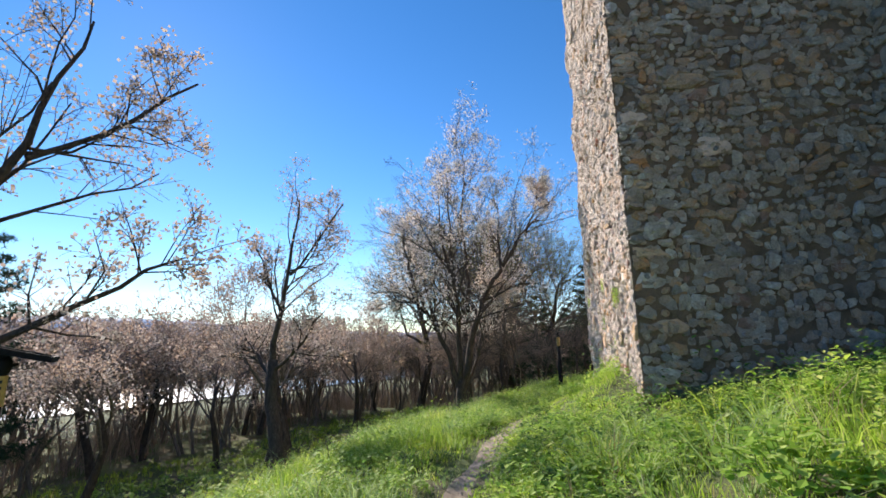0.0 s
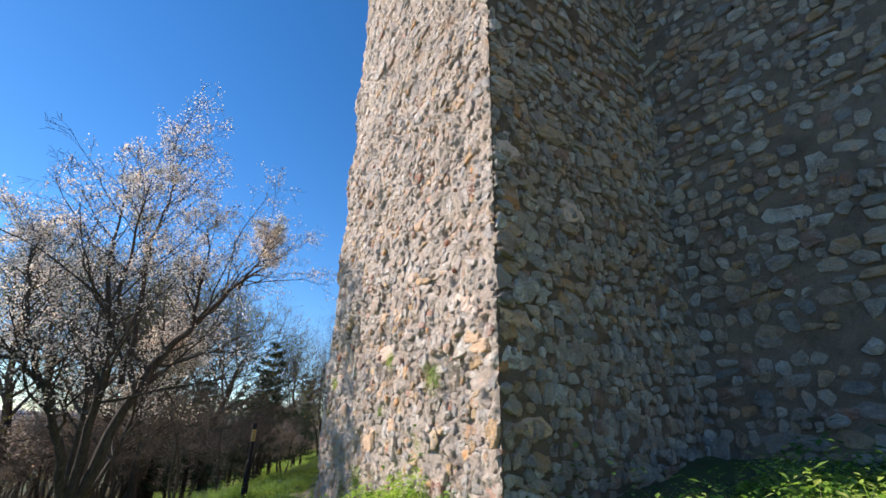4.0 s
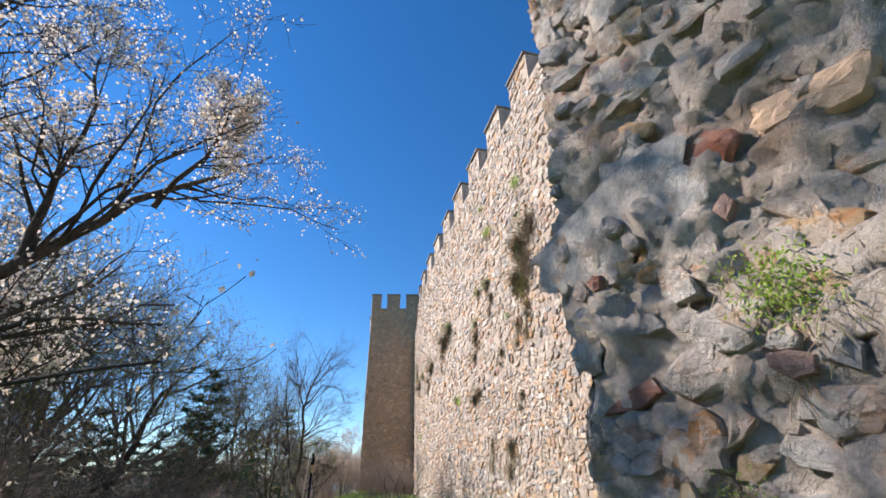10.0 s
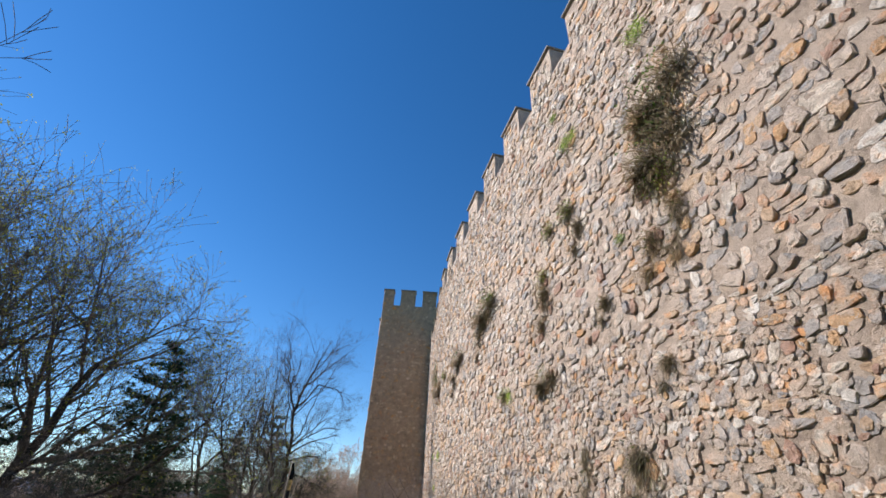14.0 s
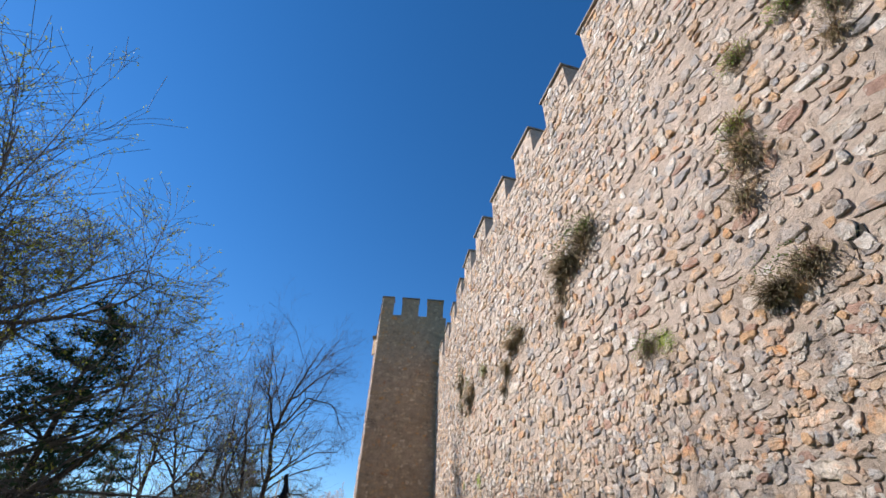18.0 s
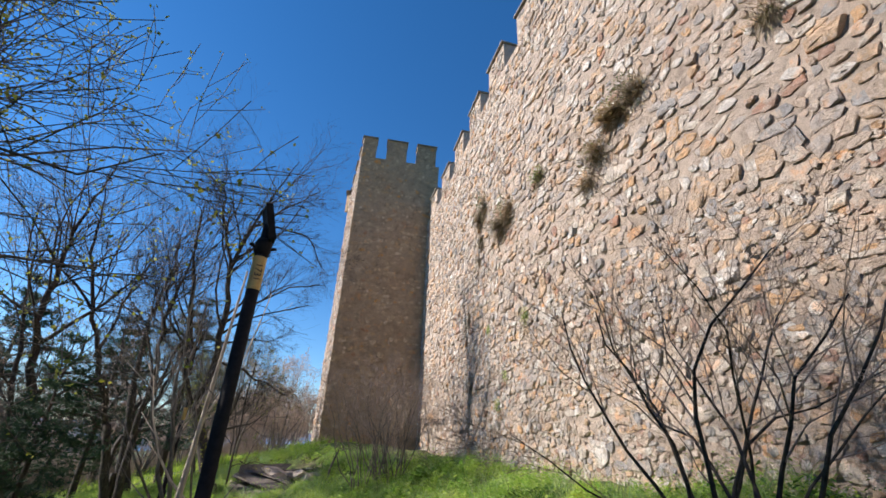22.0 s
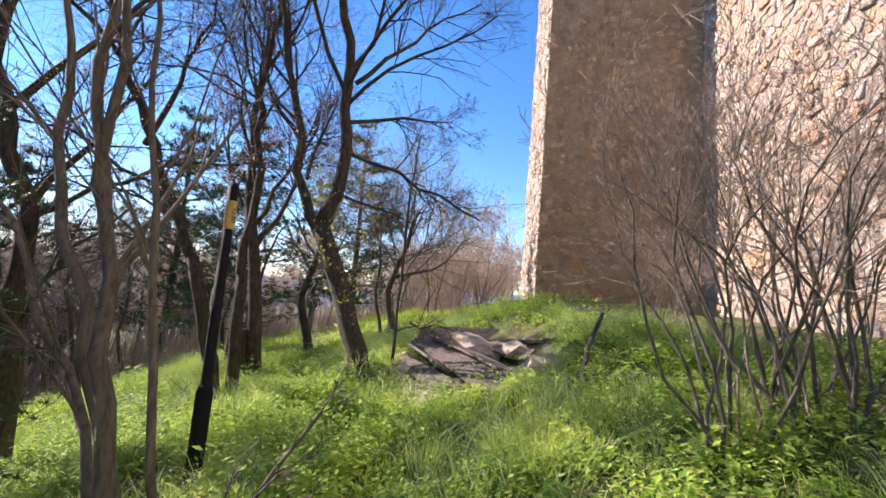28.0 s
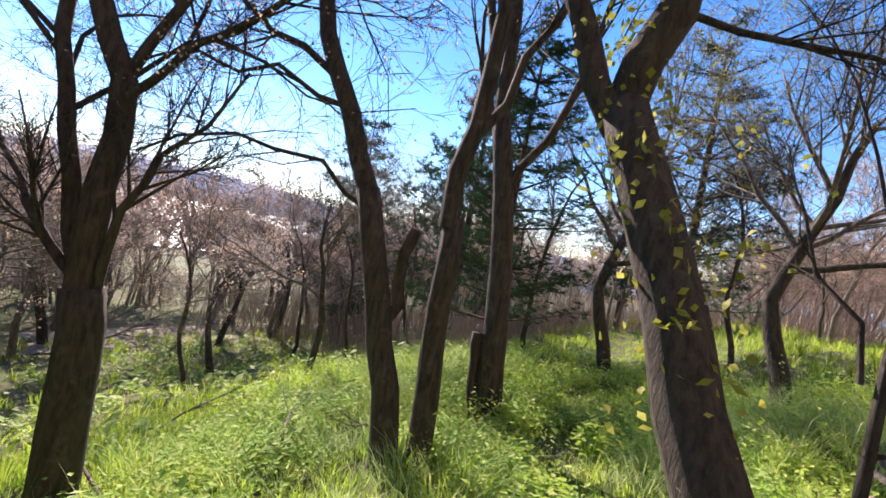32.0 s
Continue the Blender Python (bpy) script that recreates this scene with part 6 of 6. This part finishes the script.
for name, n, place, seed, leaf, dome, leaves, mat, label in (("weeds_start", 3200, zone(-3.5, 5.0, 4.5, 12.5), 11, 0.022, 0.15, 40, WEED, "leafy green weeds among the grass"), ("weeds_first_tower", 3400, zone(-4.0, 2.0, 10.0, 21.0), 12, 0.021, 0.14, 40, WEED, "leafy green weeds by the path"),
                                                             ("weeds_second_tower", 6200, zone(-3.5, 4.6, 30.5, 46.0), 13, 0.02, 0.16, 46, WEED, "bright leafy weeds below the wall"), ("weeds_end", 2300, zone(-4.0, 1.5, 38.0, 48.0), 14, 0.021, 0.17, 44, WEED, "bright leafy weeds round the heap"),
                                                             ("dark_weeds", 700, zone(0.3, 4.8, 5.0, 32.0), 15, 0.026, 0.2, 44, IVY, "dark leafy weeds at the foot of the wall"), ("weeds_below", 1500, zone(-12, -4, 8, 50), 16, 0.05, 0.22, 22, WEED, "leafy weeds on the lower slope")):
    v, f = weeds(n, place, seed, leaf, dome, leaves)
    stuff_mesh(name, v, f, mat, label)

for name, n, y0, y1, seed in (("long_grass_start", 16000, 4.5, 20, 31), ("long_grass_wall", 60000, 29, 45, 32)):
    v, f = blades(n, zone(-3.6, 4.4, y0, y1), 0.42, 0.0028, seed, 1.35, 42, 0.05)
    stuff_mesh(name, v, f, GRASS_LONG, "long drooping blue-green grass in soft tufts")


# ---- single leafy plants that stand out from the grass ----
def leafy_weed(seed, spread, height, leaf, count, mat):
    """A plant of lobed leaves on short stalks, one mesh for the leaves and one for the stems."""
    r = random.Random(seed)
    leaves, stems = Build(), Build()
    for k in range(count):
        a, q = r.uniform(0, 6.283), math.sqrt(r.random())
        c = Vector((math.cos(a) * q * spread, math.sin(a) * q * spread, height * (1.05 - 0.75 * q * q) * r.uniform(0.55, 1.05)))
        if k % 6 == 0:
            stems.tube([(c.x * 0.2, c.y * 0.2, -0.05), (c.x * 0.6, c.y * 0.6, c.z * 0.6), tuple(c)], [0.005, 0.004, 0.002], 3, False)
        d = Vector((math.cos(a) + r.gauss(0, 0.5), math.sin(a) + r.gauss(0, 0.5), r.uniform(-0.25, 0.5))).normalized()
        side = d.cross(Vector((0, 0, 1))).normalized()
        up, n = side.cross(d), leaf * r.uniform(0.6, 1.3)
        pts = [(-0.6, 0, 0), (-0.2, 0.42, 0.08), (0.15, 0.3, 0.02), (0.4, 0.5, 0.06), (1.0, 0, -0.1), (0.4, -0.5, 0.06), (0.15, -0.3, 0.02), (-0.2, -0.42, 0.08)]
        leaves.add([tuple(c + d * (x * n) + side * (y * n) + up * (z * n)) for x, y, z in pts], [(0, 1, 2, 6, 7), (2, 3, 4), (2, 4, 6), (4, 5, 6)])
    return stems, leaves, mat


WEED_KINDS = [leafy_weed(301, 0.34, 0.3, 0.05, 230, WEED), leafy_weed(302, 0.26, 0.38, 0.04, 220, WEED), leafy_weed(303, 0.4, 0.22, 0.045, 240, IVY)]
WEED_LABEL = ("bright green leafy plant standing in the grass", "tall green leafy plant standing in the grass", "dark green low leafy plant in the grass")
weed_base = []
for k, (stems, leaves, mat) in enumerate(WEED_KINDS):
    weed_base.append((stems.mesh("stem", mat), leaves.mesh("foliage", mat)))
wd = random.Random(305)
for x, y, kind, size in ((2.56, 9.42, 2, 1.0), (3.26, 8.93, 1, 0.9), (2.9, 7.6, 0, 0.9), (2.2, 9.0, 0, 0.7), (1.7, 8.4, 1, 0.6), (1.2, 9.5, 0, 0.7), (0.9, 10.1, 0, 0.7), (0.5, 9.6, 1, 0.6), (-1.2, 10.6, 0, 0.6), (-1.4, 11.8, 2, 0.7),
                         (-0.5, 12.2, 1, 0.6), (0.15, 12.3, 2, 0.7), (-1.9, 13.2, 0, 0.6), (0.9, 36.2, 0, 1.1), (1.4, 37.0, 0, 1.0), (1.0, 35.3, 1, 0.9), (0.2, 35.6, 0, 0.8), (1.9, 36.0, 1, 1.0), (2.2, 37.4, 2, 1.0), (0.4, 37.0, 1, 0.6), (0.8, 39.6, 0, 0.9), (-1.1, 39.4, 2, 0.7),
                         (-0.6, 39.0, 0, 0.7), (-2.4, 40.4, 0, 0.9), (-1.9, 40.0, 1, 0.7), (-3.1, 40.9, 0, 0.9), (-2.2, 41.2, 2, 0.8), (0.4, 40.6, 2, 0.9), (1.2, 41.0, 0, 0.8), (-3.4, 42.0, 0, 0.8), (-2.0, 39.0, 1, 0.6), (0.2, 34.0, 0, 0.7), (1.6, 34.4, 1, 0.8), (-2.4, 35.6, 2, 0.7),
                         (-2.2, 36.6, 0, 0.7), (-3.0, 35.0, 1, 0.7), (0.6, 43.6, 1, 0.7), (-2.6, 43.6, 0, 0.7), (-3.6, 43.2, 1, 0.8), (2.2, 33.0, 0, 0.8), (1.9, 28.5, 1, 0.8)):
    base = tagged(put("leafy_weed", None, None, stand(x, y, wd.uniform(0, 360), size, None, 0, 0.0)), WEED_LABEL[kind], "plant", "leafy weeds")
    tagged(put("foliage", weed_base[kind][1], base), kind="stuff")
    tagged(put("stem", weed_base[kind][0], base), kind="stuff")
for x0, x1, y0, y1, count, most in ((0.1, 2.4, 33.2, 37.4, 46, 1.0), (-2.9, -1.7, 33.6, 39.0, 16, 0.6), (-3.6, -0.6, 10.6, 15.6, 44, 0.75), (-0.4, 1.2, 9.0, 11.6, 12, 0.6), (-3.3, -1.6, 39.0, 41.0, 12, 0.8)):
    for k in range(count):
        x, y = wd.uniform(x0, x1), wd.uniform(y0, y1)
        if abs(x - float(path_x(y))) < 0.4 or x > float(inside(y)) - 0.3:
            continue
        # more dark plants before y 20, partly in place of shade patches on grass
        kind = wd.choice([0, 1, 0, 1, 2] if y > 20 else [0, 1, 2, 2, 2])
        base = tagged(put("leafy_weed", None, None, stand(x, y, wd.uniform(0, 360), most * wd.uniform(0.5, 1.0), None, 0, 0.0)), WEED_LABEL[kind], "plant", "leafy weeds")
        tagged(put("foliage", weed_base[kind][1], base), kind="stuff")
        tagged(put("stem", weed_base[kind][0], base), kind="stuff")

# ---- loose stones on the path ----
pr = random.Random(9)
pv = Build()
for k in range(260):
    y = pr.uniform(5, 44)
    x = float(path_x(y)) + pr.gauss(0, 0.16)
    z, s = float(ground_z(x, y)), pr.uniform(0.008, 0.03)
    pts = [(x + s * math.cos(a) * pr.uniform(0.7, 1.2), y + s * math.sin(a) * pr.uniform(0.7, 1.2), z) for a in (0, 1.26, 2.5, 3.77, 5.0)]
    pv.add(pts + [(x, y, z + 0.02 + s * 0.6)], [(k2, (k2 + 1) % 5, 5) for k2 in range(5)])
tagged(put("pebbles", pv.mesh("pebbles", PALE_STONE)), "small loose stones on the footpath", "stones", kind="stuff")

# ---- distance: a lane, the lake, hills, snowy mountains, the sun ----
b = Build()
lane = [(-15.5, 30), (-16.8, 36), (-17.4, 41), (-18.0, 45), (-18.8, 50), (-19.4, 56), (-21, 64)]
for x, y in lane:
    for dx in (-1.3, 1.3):
        b.v.append((x + dx, y, float(ground_z(x + dx, y)) + 0.06))
b.n, b.f = len(b.v), [(2 * k, 2 * k + 1, 2 * k + 3, 2 * k + 2) for k in range(len(lane) - 1)]
tagged(put("lane", b.mesh("lane", EARTH, True)), "pale gravel lane below the trees", "lane", kind="structure")


def ridge(name, far, a0, a1, low, tops, mat, label, seed, steps=90):
    """A far mountain front on an arc about the hill; tops gives its height against the bearing in degrees."""
    b = Build()
    h = table(tops)
    for k in range(steps + 1):
        a = a0 + (a1 - a0) * k / steps
        c, s = math.sin(radians(a)), math.cos(radians(a))
        top = float(h(a)) * (1 + 0.12 * noise.noise(Vector((a * 0.35, seed, 0))) + 0.05 * noise.noise(Vector((a * 1.5, seed, 2))))
        for q in range(7):
            t = q / 6
            r = far + 500 * t + 60 * noise.noise(Vector((a * 0.8, t * 5, seed)))
            b.v.append((c * r, s * r, low + (top - low) * (t ** 0.85) * (1 + (0.06 * noise.noise(Vector((a, t * 4, seed + 1))) if q < 6 else 0))))
    b.n = len(b.v)
    b.f = [(k * 7 + q, (k + 1) * 7 + q, (k + 1) * 7 + q + 1, k * 7 + q + 1) for k in range(steps) for q in range(6)]
    tagged(put(name, b.mesh(name, mat, True)), label, "mountain", kind="structure")


# the haze over the distance is put into the hills' blue
HILL = plain_material("haze_blue_hill", (0.16, 0.24, 0.36), 1.0, 0.01, 0.3)
SNOW = plain_material("far_snow", (0.80, 0.82, 0.86), 0.8, 0.012, 0.15)
LAKE = plain_material("lake_water", (0.03, 0.08, 0.13), 0.36, 0.05, 0.2)
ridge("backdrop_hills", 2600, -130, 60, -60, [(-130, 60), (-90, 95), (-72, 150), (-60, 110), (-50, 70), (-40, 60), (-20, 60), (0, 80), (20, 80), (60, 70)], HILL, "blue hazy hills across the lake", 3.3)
ridge("backdrop_mountains", 3300, -125, 10, -60, [(-125, 100), (-95, 130), (-76, 205), (-65, 180), (-55, 110), (-40, 80), (-20, 80), (10, 80)], SNOW, "distant mountains with snow", 6.1)
b = Build()
b.add([(-3900, -3900, -36.5), (-330, -3900, -36.5), (-330, 3900, -36.5), (-3900, 3900, -36.5)], [(0, 1, 2, 3)])
tagged(put("water", b.mesh("water", LAKE)), "blue lake below the castle hill", "lake", kind="structure")
